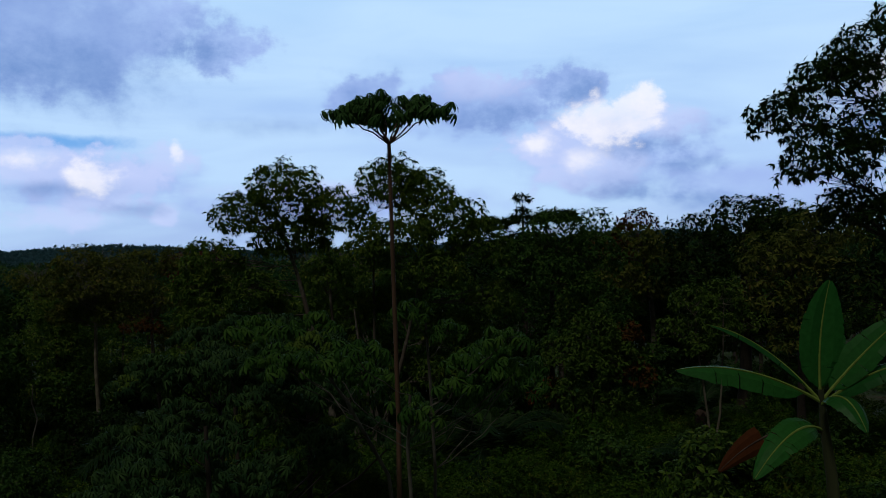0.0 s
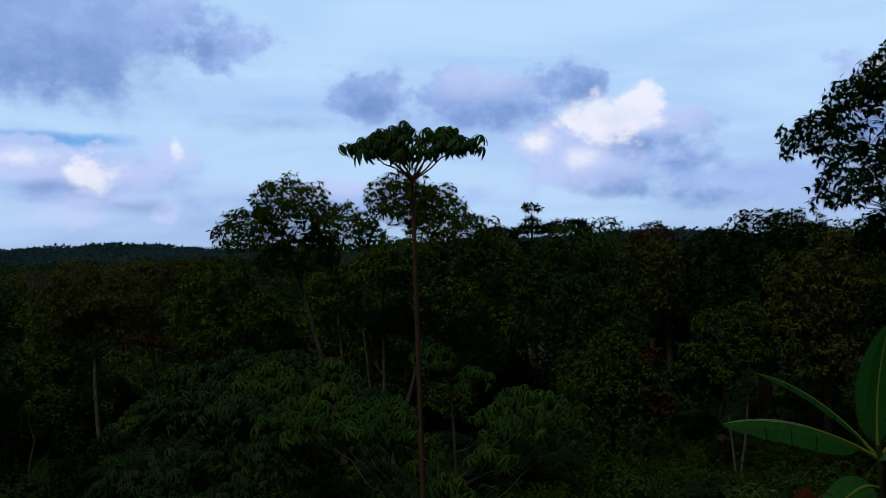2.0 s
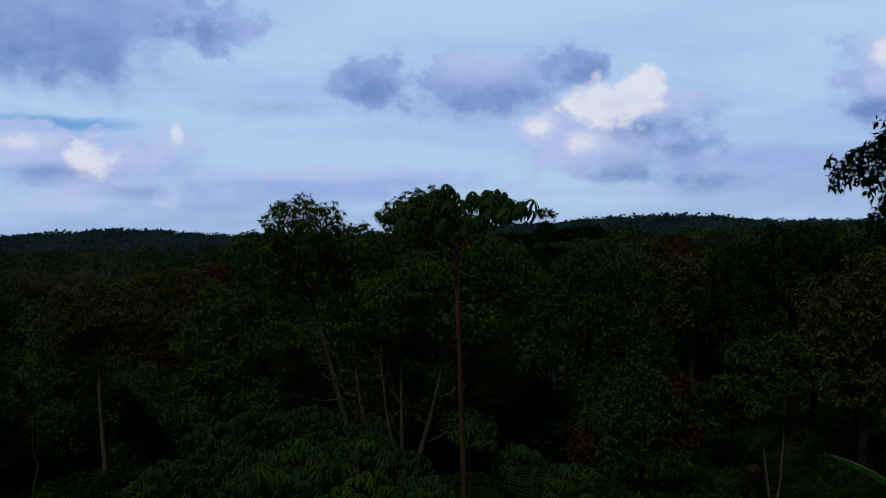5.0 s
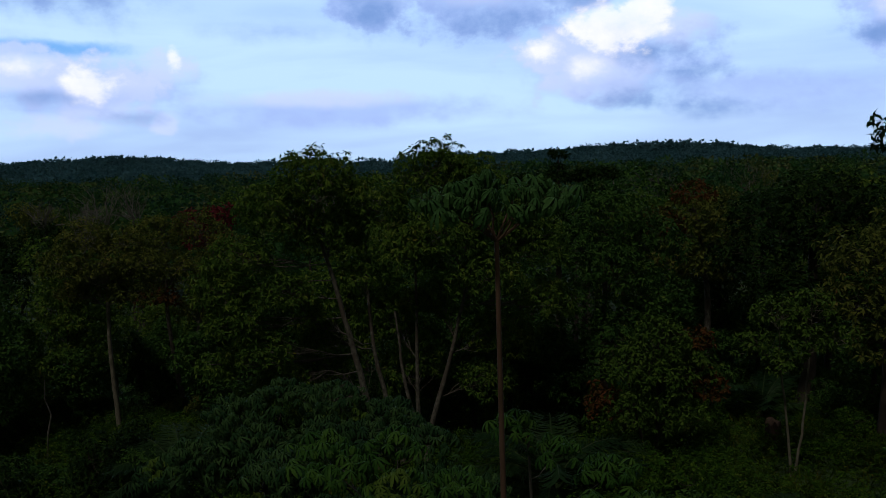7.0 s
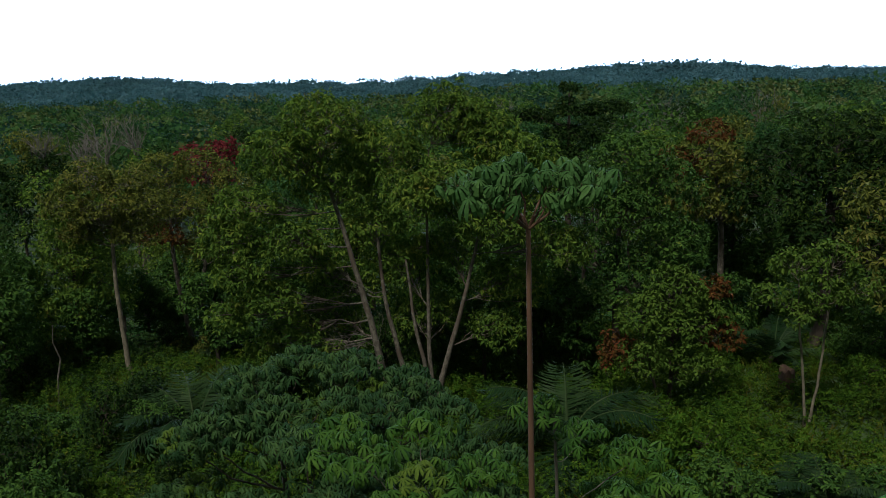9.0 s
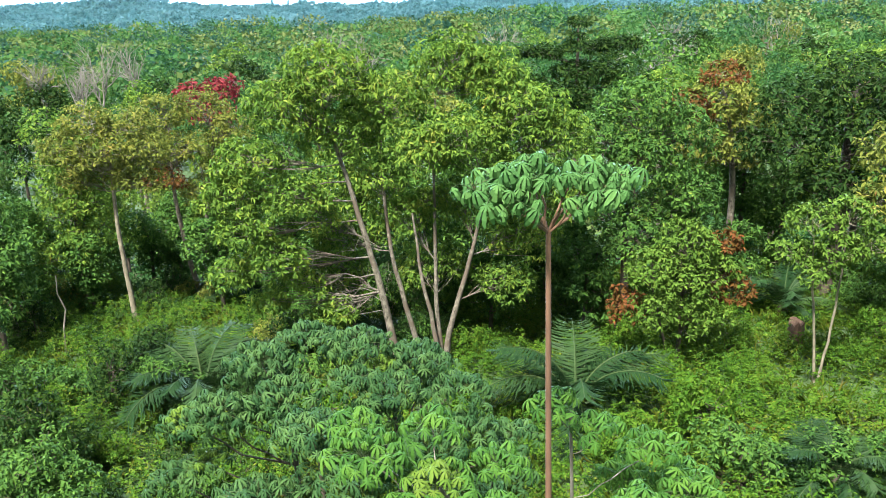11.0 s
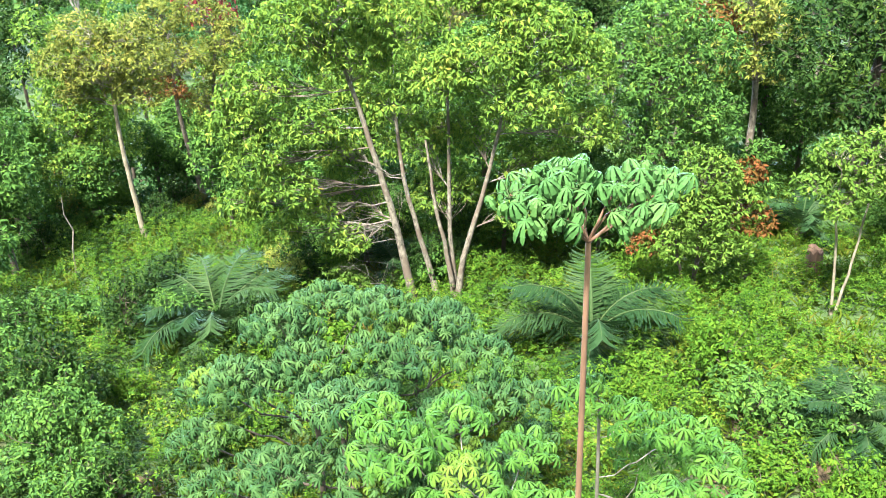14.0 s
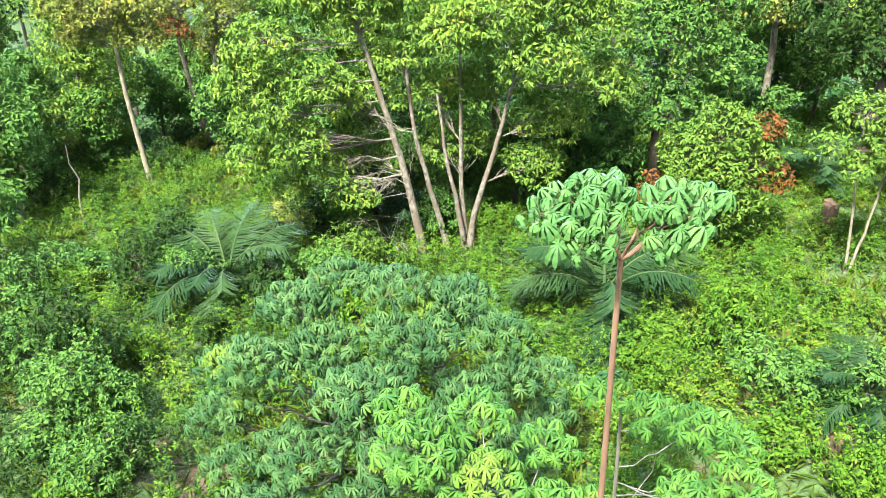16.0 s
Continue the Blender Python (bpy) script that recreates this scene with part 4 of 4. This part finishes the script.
# ---- palms ----
def frond_mesh(length, arch, pairs, leaflet):
    s, rib = Shape(), Shape()
    t = np.linspace(0, 1, 14)
    ang = np.radians(arch[0] + (arch[1] - arch[0]) * t ** 1.3)
    step = length / 13
    p = np.concatenate([[[0, 0, 0]], np.cumsum(np.stack([np.cos(ang[1:]) * step, np.zeros(13), np.sin(ang[1:]) * step], 1), 0)])
    rib.tube(p, np.linspace(0.03, 0.006, 14), 5)
    strip = (np.array([(0, -0.5, 0), (0, 0.5, 0), (0.4, -0.5, 0.05), (0.4, 0.5, 0.05), (0.8, -0.4, -0.06), (0.8, 0.4, -0.06), (1, 0, -0.2)]), [(0, 2, 1), (1, 2, 3), (2, 4, 3), (3, 4, 5), (4, 6, 5)])
    u = np.linspace(0.22, 0.99, pairs)
    at = np.stack([np.interp(u, t, p[:, i]) for i in range(3)], 1)
    way = unit(np.stack([np.interp(u, t, np.gradient(p[:, i])) for i in range(3)], 1))
    for side in (-1, 1):
        d = unit(way * 0.75 + np.array([0, side * 1.0, 0]) + rng.normal(size=(pairs, 3)) * 0.16 - UP * 0.5)
        size = leaflet * (0.55 + 0.6 * np.sin(np.pi * (0.12 + 0.8 * u))) * rng.uniform(0.85, 1.1, pairs)
        s.strew(strip, at, d, np.cross(way, np.array([0.0, 1.0, 0.0])) * -1 + UP * 0.3, size, np.full(pairs, 0.024))
    return s, rib


def build_palms():
    fronds = []
    for length, arch in ((1.0, (62, -38)), (1.05, (45, -55)), (0.95, (75, -10)), (0.9, (25, -60))):
        s, rib = frond_mesh(length * 2.2, arch, 52, 0.52)
        fronds.append((s.mesh("frond", PALM), rib.mesh("midrib", PALM_RIB)))
    for x, y, scale, count, label in ((1.15, 21.8, 1.3, 16, "young oil palm with arching dark green feather fronds, no trunk yet"), (5.35, 17.4, 0.66, 20, "small oil palm with dusty green fronds at the brown patch"), (-8.3, 23.4, 1.15, 18, "young oil palm half hidden in the undergrowth"),
                                      (8.9, 29.0, 0.95, 13, "young oil palm in the shade under the trees"), (-10.6, 37.0, 1.15, 13, "dark oil palm under the trees"), (-3.9, 27.6, 0.9, 11, "small palm behind the many-stemmed tree"), (-24.0, 48, 1.5, 14, "oil palm on the valley slope"), (-21.0, 43, 1.4, 13, "oil palm on the valley slope"), (-26.5, 44, 1.4, 13, "oil palm on the valley slope")):
        root = thing("oil_palm", place(x, y), label, "palm", "oil palms")
        s = Shape()
        s.tube([(0, 0, -0.2), (0, 0, 0.15), (0, 0, 0.4), (0, 0, 0.5)], (0.16, 0.2, 0.15, 0.05), 8)
        part("stem_base", s, DARK_BARK, root)
        for i in range(count):
            k = int(rng.integers(0, 4)) if i > 3 else 2
            me, rib = fronds[k]
            m = Matrix.Translation((0, 0, 0.35)) @ Matrix.Rotation(i * 2.4 + rng.uniform(-0.3, 0.3), 4, "Z") @ Matrix.Rotation(rng.uniform(-0.15, 0.2), 4, "Y") @ Matrix.Scale(scale * rng.uniform(0.85, 1.1), 4)
            f = part("frond", me, None, root)
            f.matrix_basis = m
            part("midrib", rib, None, f)


build_palms()


# ---- banana plant ----
def build_banana():
    x, y = 5.64, 12.4
    g = floor_at(x, y)
    root = thing("banana_plant", (x, y, g), "banana plant with broad torn leaves, one tip dried orange-brown", "banana plant")
    top = 3.59 - g
    s = Shape()
    s.tube([(0.25, 0, -0.2), (0.2, 0, 0.6), (0.14, 0, 1.6), (0.05, 0, top - 0.4), (0, 0, top + 0.2)], (0.11, 0.10, 0.085, 0.07, 0.04), 12)
    part("stem", s, GREEN_STEM, root, smooth=True)
    # tip, arch, width, facing, hang of the blade's edges, dry, height of the stalk's foot under the top
    leaves = [((0.2, 0.05, 1.83), (-0.25, 0.15, 0.0), 0.72, (0.15, -1, 0.15), 0.1, 0, 0.0), ((-2.19, -0.1, 0.55), (0, 0, 0.85), 0.56, (0, -0.35, 1), -0.65, 0, 0.0), ((-1.54, 0.3, 1.17), (0, 0, 0.8), 0.44, (0.1, 0.0, 1), -0.25, 0, 0.0),
              ((1.2, -0.2, 1.3), (0, 0, 0.3), 0.52, (-0.6, -0.8, 0.5), 0.1, 0, 0.0), ((1.35, -0.5, 0.72), (0, 0, 0.6), 0.42, (-0.2, -0.5, 1), -0.3, 0, 0.05), ((0.2, -0.95, -0.2), (0.1, 0, 1.15), 0.5, (0.1, -0.3, 1), -0.3, 0, 0.05),
              ((-1.3, -0.75, -0.5), (0.1, -0.3, 1.25), 0.5, (-0.35, -0.8, 0.7), 0.0, 0, 0.42), ((0.7, 0.9, 1.0), (0, 0, 0.9), 0.46, (-0.2, -0.3, 1), -0.3, 0, 0.0), ((-1.72, -0.5, -0.42), (0, 0, 1.0), 0.4, (0, -1, 0.35), -0.2, 1, 0.45)]
    for tip, sag, width, face, hang, dry, under in leaves:
        foot = np.array([0, 0, top - under])
        steps = 25
        t = np.linspace(0, 1, steps)[:, None]
        mid = foot + np.asarray(tip) * t + np.asarray(sag) * (t * (1 - t))
        way = unit(np.gradient(mid, axis=0))
        side = unit(np.cross(np.asarray(face, float)[None], way))
        nrm = np.cross(way, side)
        u = t[:, 0]
        w = width * 0.5 * np.clip(np.sin(np.pi * np.clip((u - 0.14) / 0.86, 0, 1) ** 0.75), 0.02, 1) ** 0.55
        blade = Shape()
        for sgn in (-1, 1):
            droop_ = 0.0
            for k in range(3 if not dry else 14, steps - 1):
                if rng.uniform() < 0.22:
                    droop_ = rng.uniform(-0.06, 0.10)
                gap = 0.0 if rng.uniform() < 0.9 else 0.2
                a, b = mid[k], mid[k + 1] * (1 - gap) + mid[k] * gap
                wa, wb = w[k] * rng.uniform(0.95, 1.03), w[k + 1] * rng.uniform(0.95, 1.03)
                lift = hang - droop_
                ca, cb = a + side[k] * sgn * wa * 0.55 + nrm[k] * wa * (0.12 + 0.4 * hang), b + side[k + 1] * sgn * wb * 0.55 + nrm[k + 1] * wb * (0.12 + 0.4 * hang)
                ea, eb = a + side[k] * sgn * wa + nrm[k] * wa * lift, b + side[k + 1] * sgn * wb + nrm[k + 1] * wb * lift
                blade.add([mid[k], mid[k + 1], cb, ca, eb, ea], [(0, 1, 2, 3), (3, 2, 4, 5)])
        leaf = part("leaf", blade, DRY_BANANA if dry else BANANA, root, "dried orange-brown leaf end" if dry else "")
        rib = Shape()
        rib.tube(mid + nrm * 0.004, np.linspace(0.028, 0.004, steps), 6)
        part("midrib", rib, RIB if not dry else STUMP_WOOD, leaf)


build_banana()


# ---- stump, dead trees ----
def build_stump():
    root = thing("tree_stump", place(8.05, 25.9), "short broken reddish-brown tree stump in the grass", "stump")
    s = Shape()
    a = np.linspace(0, 2 * np.pi, 14, endpoint=False)
    rings = [(0.34, -0.2), (0.27, 0.1), (0.23, 0.4), (0.21, 0.75)]
    v = [(r * (1 + 0.12 * math.sin(3 * q + 1)) * math.cos(q), r * (1 + 0.12 * math.sin(3 * q + 1)) * math.sin(q), z + (rng.uniform(-0.12, 0.15) if z > 0.7 else 0)) for r, z in rings for q in a]
    f = [(i * 14 + j, i * 14 + (j + 1) % 14, (i + 1) * 14 + (j + 1) % 14, (i + 1) * 14 + j) for i in range(3) for j in range(14)]
    s.add(v, f)
    c = len(v)
    s.add([(0, 0, 0.62)] + v[42:], [(0, 1 + j, 1 + (j + 1) % 14) for j in range(14)])
    part("stump_wood", s, STUMP_WOOD, root)


build_stump()


def bare_shape(s, at, way, length, width, depth):
    end = at + way * length
    p = bend(at, end, UP * 0.1 * length, 5)
    s.tube(p, np.linspace(width, width * 0.55, 5), 5)
    if depth:
        for k in range(4 if depth > 1 else 3):
            d = unit(way + rng.normal(size=3) * 0.45 + UP * 0.1)
            bare_shape(s, p[2 + k % 3], d, length * rng.uniform(0.5, 0.7), width * 0.5, depth - 1)


def build_dead_trees():
    for x, y, h in ((-31.8, 75, 7.5), (-36.7, 75, 6), (-30.0, 79, 7), (-29.5, 66, 6), (14.0, 66, 8), (21, 95, 8.5), (31, 90, 9), (-14.5, 92, 8), (-10, 82, 7), (4, 100, 8)):
        g = floor_at(x, y)
        root = thing("bare_tree", (x, y, g), "leafless grey dead tree standing among the woods", "dead tree", "bare trees")
        s = Shape()
        lift = max(0.0, 1.5 - g)
        s.tube([(0, 0, -0.3), (0, 0, lift * 0.6), (0.1, 0, lift)], (0.14, 0.12, 0.11), 6)
        part("trunk", s, DEAD_WOOD, root)
        b = Shape()
        for k in range(4):
            bare_shape(b, np.array([0.1, 0, lift - 0.2]), unit(np.array([rng.uniform(-0.3, 0.3), rng.uniform(-0.2, 0.2), 1])), h * 0.4, 0.085, 3)
        part("branch", b, DEAD_WOOD, root)
    # dry twigs hanging in the many-stemmed tree's lower crown, and a thin bare sapling
    root = thing("bare_sapling", place(-14.7, 29.0), "thin bare grey sapling at the bushes", "dead tree")
    s = Shape()
    s.tube(bend((0, 0, -0.2), (0.15, 0, 2.9), (0.1, 0, 0), 6), np.linspace(0.04, 0.015, 6), 6)
    part("trunk", s, GREY_BARK, root)
    root = thing("dead_branch", (-3.6, 25.3, floor_at(-3.6, 25.3)), "fallen pale dry branches caught in the many-stemmed tree", "branch")
    s = Shape()
    for k in range(6):
        foot = np.array([rng.uniform(-0.3, 0.3), rng.uniform(-0.3, 0.2), -0.1 if k < 2 else rng.uniform(1.8, 4.2)])
        p = bend(foot, foot + np.array([rng.uniform(-2.6, -1.2), rng.uniform(-0.8, 0.2), rng.uniform(-0.7, 0.7) + (1.5 if k < 2 else 0)]), UP * 1.4, 8)
        p[1:-1] += rng.normal(size=(6, 3)) * 0.12
        s.tube(p, np.linspace(0.010, 0.003, 8), 5)
        for j in range(4):
            bare_shape(s, p[1 + j], unit(np.array([rng.uniform(-1.2, 0.3), rng.uniform(-0.5, 0.3), rng.uniform(-0.5, 0.7)])), rng.uniform(0.4, 0.8), 0.005, 2)
    part("twig", s, GREY_BARK, root)


build_dead_trees()


# ---- undergrowth ----
def build_undergrowth():
    def spots(count, x0, x1, y0, y1):
        p = np.stack([rng.uniform(x0, x1, count), rng.uniform(y0, y1, count)], 1)
        for x, y, r in BARE_PATCHES:
            p = p[(np.hypot(p[:, 0] - x, p[:, 1] - y) > r * 0.7) | (rng.uniform(size=len(p)) < 0.35)]
        z = height(p[:, 0], p[:, 1])
        lush = np.array([noise.noise(Vector((a * 0.35, b * 0.35, 3.1))) for a, b in p])
        return np.column_stack([p, z]), lush

    # broad-leaved herbs
    p, lush = spots(44000, -24, 16, 13, 42)
    keep = (lush > -0.36) & (np.abs(p[:, 0]) < p[:, 1] * 0.62 + 1)
    p, lush = p[keep], lush[keep]
    west = 1 / (1 + np.exp((p[:, 0] + 3.5) / 2.0))
    lump = np.array([noise.noise(Vector((a * 0.9, b * 0.9, 8.0))) for a, b in p[:, :2]])
    stand = np.array([noise.noise(Vector((a * 2.1, b * 2.1, 4.0))) for a, b in p[:, :2]])
    top = (0.14 + 0.34 * np.clip(lush + 0.35, 0, 1) + (0.26 + 0.42 * west) * np.clip(lump + 0.1, 0, 1) + 0.55 * np.clip(stand, 0, 1)) * rng.uniform(0.5, 1.3, len(p))
    chance = rng.uniform(size=len(p))
    near = np.clip((27 - p[:, 1]) / 8, 0, 1)
    # darker leaf colours are picked towards the near west, dimming that side
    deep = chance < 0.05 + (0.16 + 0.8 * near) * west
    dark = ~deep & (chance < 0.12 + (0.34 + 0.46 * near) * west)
    for pick, mat, label in ((~deep & ~dark, HERB, "knee-high tangle of bright green broad-leaved herbs"), (dark, HERB_DARK, "waist-high tangle of herbs and creepers in a darkened herb green"), (deep, DEEP, "waist-high tangle of dark green herbs and ferns")):
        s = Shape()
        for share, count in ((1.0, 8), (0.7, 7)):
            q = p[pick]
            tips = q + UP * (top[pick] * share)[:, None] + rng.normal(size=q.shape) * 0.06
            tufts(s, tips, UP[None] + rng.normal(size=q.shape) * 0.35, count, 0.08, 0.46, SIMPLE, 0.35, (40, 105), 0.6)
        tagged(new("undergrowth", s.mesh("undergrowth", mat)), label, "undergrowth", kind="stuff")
    p, lush = spots(6500, -20, 14, 14, 36)
    keep = (np.abs(p[:, 0]) < p[:, 1] * 0.6) & (lush > -0.1)
    p = p[keep]
    tall = rng.uniform(0.4, 1.0, len(p))
    s = Shape()
    for share in (0.4, 0.52, 0.64, 0.76, 0.88, 1.0):
        tips = p + UP * (tall * share)[:, None] + rng.normal(size=p.shape) * 0.05
        tufts(s, tips, UP[None] + rng.normal(size=p.shape) * 0.2, 5, 0.095, 0.42, SIMPLE, 0.3, (50, 100), 0.5)
    tagged(new("tall_weeds", s.mesh("tall_weeds", HERB)), "tall leafy weeds standing above the undergrowth", "weeds", kind="stuff")
    p, lush = spots(12000, -22, 15, 13, 38)
    keep = (np.abs(p[:, 0]) < p[:, 1] * 0.62 + 1)
    p = p[keep]
    s = Shape()
    tufts(s, p, UP[None] + rng.normal(size=p.shape) * 0.2, 5, 0.40, 0.05, SIMPLE, 0.25, (10, 60))
    tagged(new("grass", s.mesh("grass", GRASS)), "rough green grass between the herbs", "grass", kind="stuff")


build_undergrowth()


def build_valley_cover():
    n = 9000
    y = rng.uniform(36, 66, n)
    x = rng.uniform(-42, 26, n)
    p = np.stack([x, y, height(x, y)], 1)
    lump = np.array([noise.noise(Vector((a * 0.3, b * 0.3, 5.0))) for a, b in p[:, :2]])
    p[:, 2] += (0.3 + 1.2 * np.clip(lump + 0.2, 0, 1)) * rng.uniform(0.3, 1.2, n)
    s = Shape()
    tufts(s, p, UP[None] + rng.normal(size=p.shape) * 0.4, 6, 0.34, 0.45, SIMPLE, 0.3, (45, 105), 0.5)
    tagged(new("valley_scrub", s.mesh("valley_scrub", WOODS)), "dense green scrub on the valley slope", "undergrowth", kind="stuff")


build_valley_cover()


def build_shrubs():
    kinds = []
    for mat, h, label in ((MID, 1.3, "rounded green shrub in the undergrowth"), (LIME, 1.0, "bright yellow-green shrub in the undergrowth"), (DEEP, 1.6, "dark green shrub in the undergrowth"), (HERB, 0.9, "fresh green leafy shrub in the undergrowth"), (OLIVE, 1.4, "olive-green shrub in the undergrowth")):
        kinds.append((mat, h, label))
    first = {}
    count = 0
    tries = 0
    while count < 190 and tries < 4000:
        tries += 1
        x, y = rng.uniform(-22, 15), rng.uniform(12.5, 40)
        if abs(x) > y * 0.6 + 1 or (x > -1.5 and rng.uniform() < 0.72) or (-7 < x < 2.5 and y < 17.5) or (-17 < x < -8 and 25.5 < y < 34) or (-5 < x < 0 and 21 < y < 26):
            continue
        k = int(rng.choice(5, p=(0.3, 0.12, 0.24, 0.24, 0.10)))
        if x > -2 and k in (2, 4):
            k = 3
        if x < -6 and y < 24 and k in (1, 4):
            k = 2
        mat, h, label = kinds[k]
        s = rng.uniform(0.55, 1.25)
        if (k, 0) not in first:
            first[(k, 0)] = tree("shrub", label, place(x, y), [([(0, 0, 0), (0.05, 0, h * 0.5), (0, 0, h * 0.8)], 0.025, 0.01)],
                                 [(rng.uniform(-0.4, 0.4), rng.uniform(-0.4, 0.4), h * q, 0.5, 0.5, 0.38, 0) for q in (0.85, 0.7, 0.5, 0.45, 0.3)], mat, DARK_BARK, 17.0, 0.11, 0.45, 8, 0.45, SIMPLE, 0.1, group="shrubs", category="shrub", split=False)
        else:
            copy_thing(first[(k, 0)], Matrix.LocRotScale(Vector(place(x, y)), Euler((0, 0, rng.uniform(0, 6.28))), Vector((s, s, s * rng.uniform(0.8, 1.2)))))
        count += 1


build_shrubs()


# ---- the woods beyond ----
def build_woods():
    kinds = []
    for mat, shape in ((MID, 0), (DEEP, 1), (WOODS, 0), (OLIVE, 1), (WOODS, 1), (RUBBER, 0)):
        kinds.append((mat, shape))
    first, placed = {}, []
    tries = 0
    while len(placed) < 160 and tries < 20000:
        tries += 1
        y = 40 + 55 * rng.uniform() ** 0.8
        x = rng.uniform(-1, 1) * (0.58 * y + 6)
        if any((x - a) ** 2 + (y - b) ** 2 < (2.9 + 0.018 * y) ** 2 for a, b in placed) or (abs(x - 4.2) < 3.4 and y < 46) or (abs(x + 13.9) < 3 and y < 52) or (x < -17 and y < 52) or (-0.52 < x / y < -0.34 and y < 74 and rng.uniform() < 0.8):
            continue
        placed.append((x, y))
        k = int(rng.choice(6, p=(0.2, 0.22, 0.24, 0.1, 0.14, 0.1)))
        s = rng.uniform(0.8, 1.15)
        g = floor_at(x, y)
        s = min(s, (5.0 + 0.006 * y + (0.9 if x > 0 else 0.0) - g) / 10.6)
        m = Matrix.LocRotScale(Vector((x, y, g)), Euler((0, 0, rng.uniform(0, 6.28))), Vector((s, s, s * rng.uniform(0.9, 1.1))))
        if k not in first:
            mat, shape = kinds[k]
            blobs = [(rng.uniform(-1.1, 1.1) * q, rng.uniform(-1.1, 1.1) * q, z, 1.5 * q, 1.5 * q, 1.0, 0) for z, q in (((9.2, 0.8), (8.4, 1.1), (7.4, 1.2), (6.2, 1.2), (5.0, 1.0)) if shape == 0 else ((8.6, 1.0), (8.0, 1.2), (8.2, 1.3), (6.8, 1.3), (6.0, 1.2)))]
            first[k] = tree("woodland_tree", ("round-crowned green tree in the woods", "broad dark green tree in the woods", "bluish-green tree in the woods", "olive-tinged tree in the woods", "spreading blue-green tree in the woods", "light green tree in the woods")[k], (x, y, g), [([(0, 0, 0), (0.1, 0, 4), (0, 0, 8)], 0.17, 0.06)],
                            blobs, mat, PALE_BARK if k in (0, 3, 5) else DARK_BARK, 3.2, 0.31, 0.5, 5, 0.4, SIMPLE, 0.02, 0.6, group="woodland trees", split=False)
        else:
            copy_thing(first[k], m)
    # continuous woods farther off; their haze is in the leaf colours
    for name, y0, y1, count, mat, leaves, label in (("far_woods", 80, 300, 620, WOODS, 210, "unbroken green tropical woods beyond the valley"), ("far_woods", 82, 300, 360, AUTUMN_WOODS, 210, "olive and straw-coloured trees in the far woods"), ("far_woods", 84, 300, 360, BLUE_WOODS, 210, "bluish-green trees in the far woods"), ("far_woods_ridge", 290, 800, 1900, HILL_HAZE, 85, "woods on the rising ground with blue haze painted into their leaves")):
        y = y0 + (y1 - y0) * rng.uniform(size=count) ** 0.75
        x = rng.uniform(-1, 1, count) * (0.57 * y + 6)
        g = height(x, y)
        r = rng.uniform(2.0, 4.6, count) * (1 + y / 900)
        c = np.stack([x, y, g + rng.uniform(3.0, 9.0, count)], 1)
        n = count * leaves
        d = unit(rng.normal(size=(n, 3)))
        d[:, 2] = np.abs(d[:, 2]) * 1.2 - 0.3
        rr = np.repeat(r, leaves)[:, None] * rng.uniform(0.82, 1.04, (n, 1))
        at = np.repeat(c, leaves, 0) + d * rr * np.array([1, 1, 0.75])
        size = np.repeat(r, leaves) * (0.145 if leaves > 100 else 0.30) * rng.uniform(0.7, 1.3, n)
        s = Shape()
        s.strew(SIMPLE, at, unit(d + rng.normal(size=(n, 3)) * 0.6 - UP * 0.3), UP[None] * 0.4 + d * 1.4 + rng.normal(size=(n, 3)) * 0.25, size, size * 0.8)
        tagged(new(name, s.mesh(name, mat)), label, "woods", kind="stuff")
    # the hills on the skyline, haze included in their leaf colour
    for name, x0, x1, y, h, label in (("hill_west", -480, -225, 860, 9, "low wooded hill on the skyline, blue haze painted into its leaves"), ("hill_east", 85, 330, 820, 11, "long wooded ridge on the skyline, blue haze painted into its leaves")):
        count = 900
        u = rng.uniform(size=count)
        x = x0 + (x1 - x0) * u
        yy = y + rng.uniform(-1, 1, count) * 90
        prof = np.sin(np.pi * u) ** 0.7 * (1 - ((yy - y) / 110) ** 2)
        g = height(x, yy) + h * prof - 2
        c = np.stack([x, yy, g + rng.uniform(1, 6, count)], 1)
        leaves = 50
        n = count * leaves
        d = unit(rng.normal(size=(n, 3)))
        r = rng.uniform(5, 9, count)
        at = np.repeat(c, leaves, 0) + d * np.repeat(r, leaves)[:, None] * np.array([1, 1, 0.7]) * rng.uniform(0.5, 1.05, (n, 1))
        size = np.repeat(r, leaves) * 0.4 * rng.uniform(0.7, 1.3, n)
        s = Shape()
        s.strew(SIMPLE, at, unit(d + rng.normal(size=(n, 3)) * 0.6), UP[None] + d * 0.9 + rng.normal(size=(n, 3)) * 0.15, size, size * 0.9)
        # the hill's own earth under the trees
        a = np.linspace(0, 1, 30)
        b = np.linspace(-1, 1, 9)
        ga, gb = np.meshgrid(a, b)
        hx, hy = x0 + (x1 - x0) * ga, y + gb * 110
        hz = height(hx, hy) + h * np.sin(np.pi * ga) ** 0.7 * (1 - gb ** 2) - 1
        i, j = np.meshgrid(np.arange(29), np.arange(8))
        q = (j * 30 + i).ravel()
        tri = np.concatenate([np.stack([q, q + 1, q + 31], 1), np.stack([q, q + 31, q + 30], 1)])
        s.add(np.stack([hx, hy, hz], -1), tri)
        tagged(new(name, s.mesh(name, HILL_HAZE)), label, "hill", kind="stuff")


build_woods()
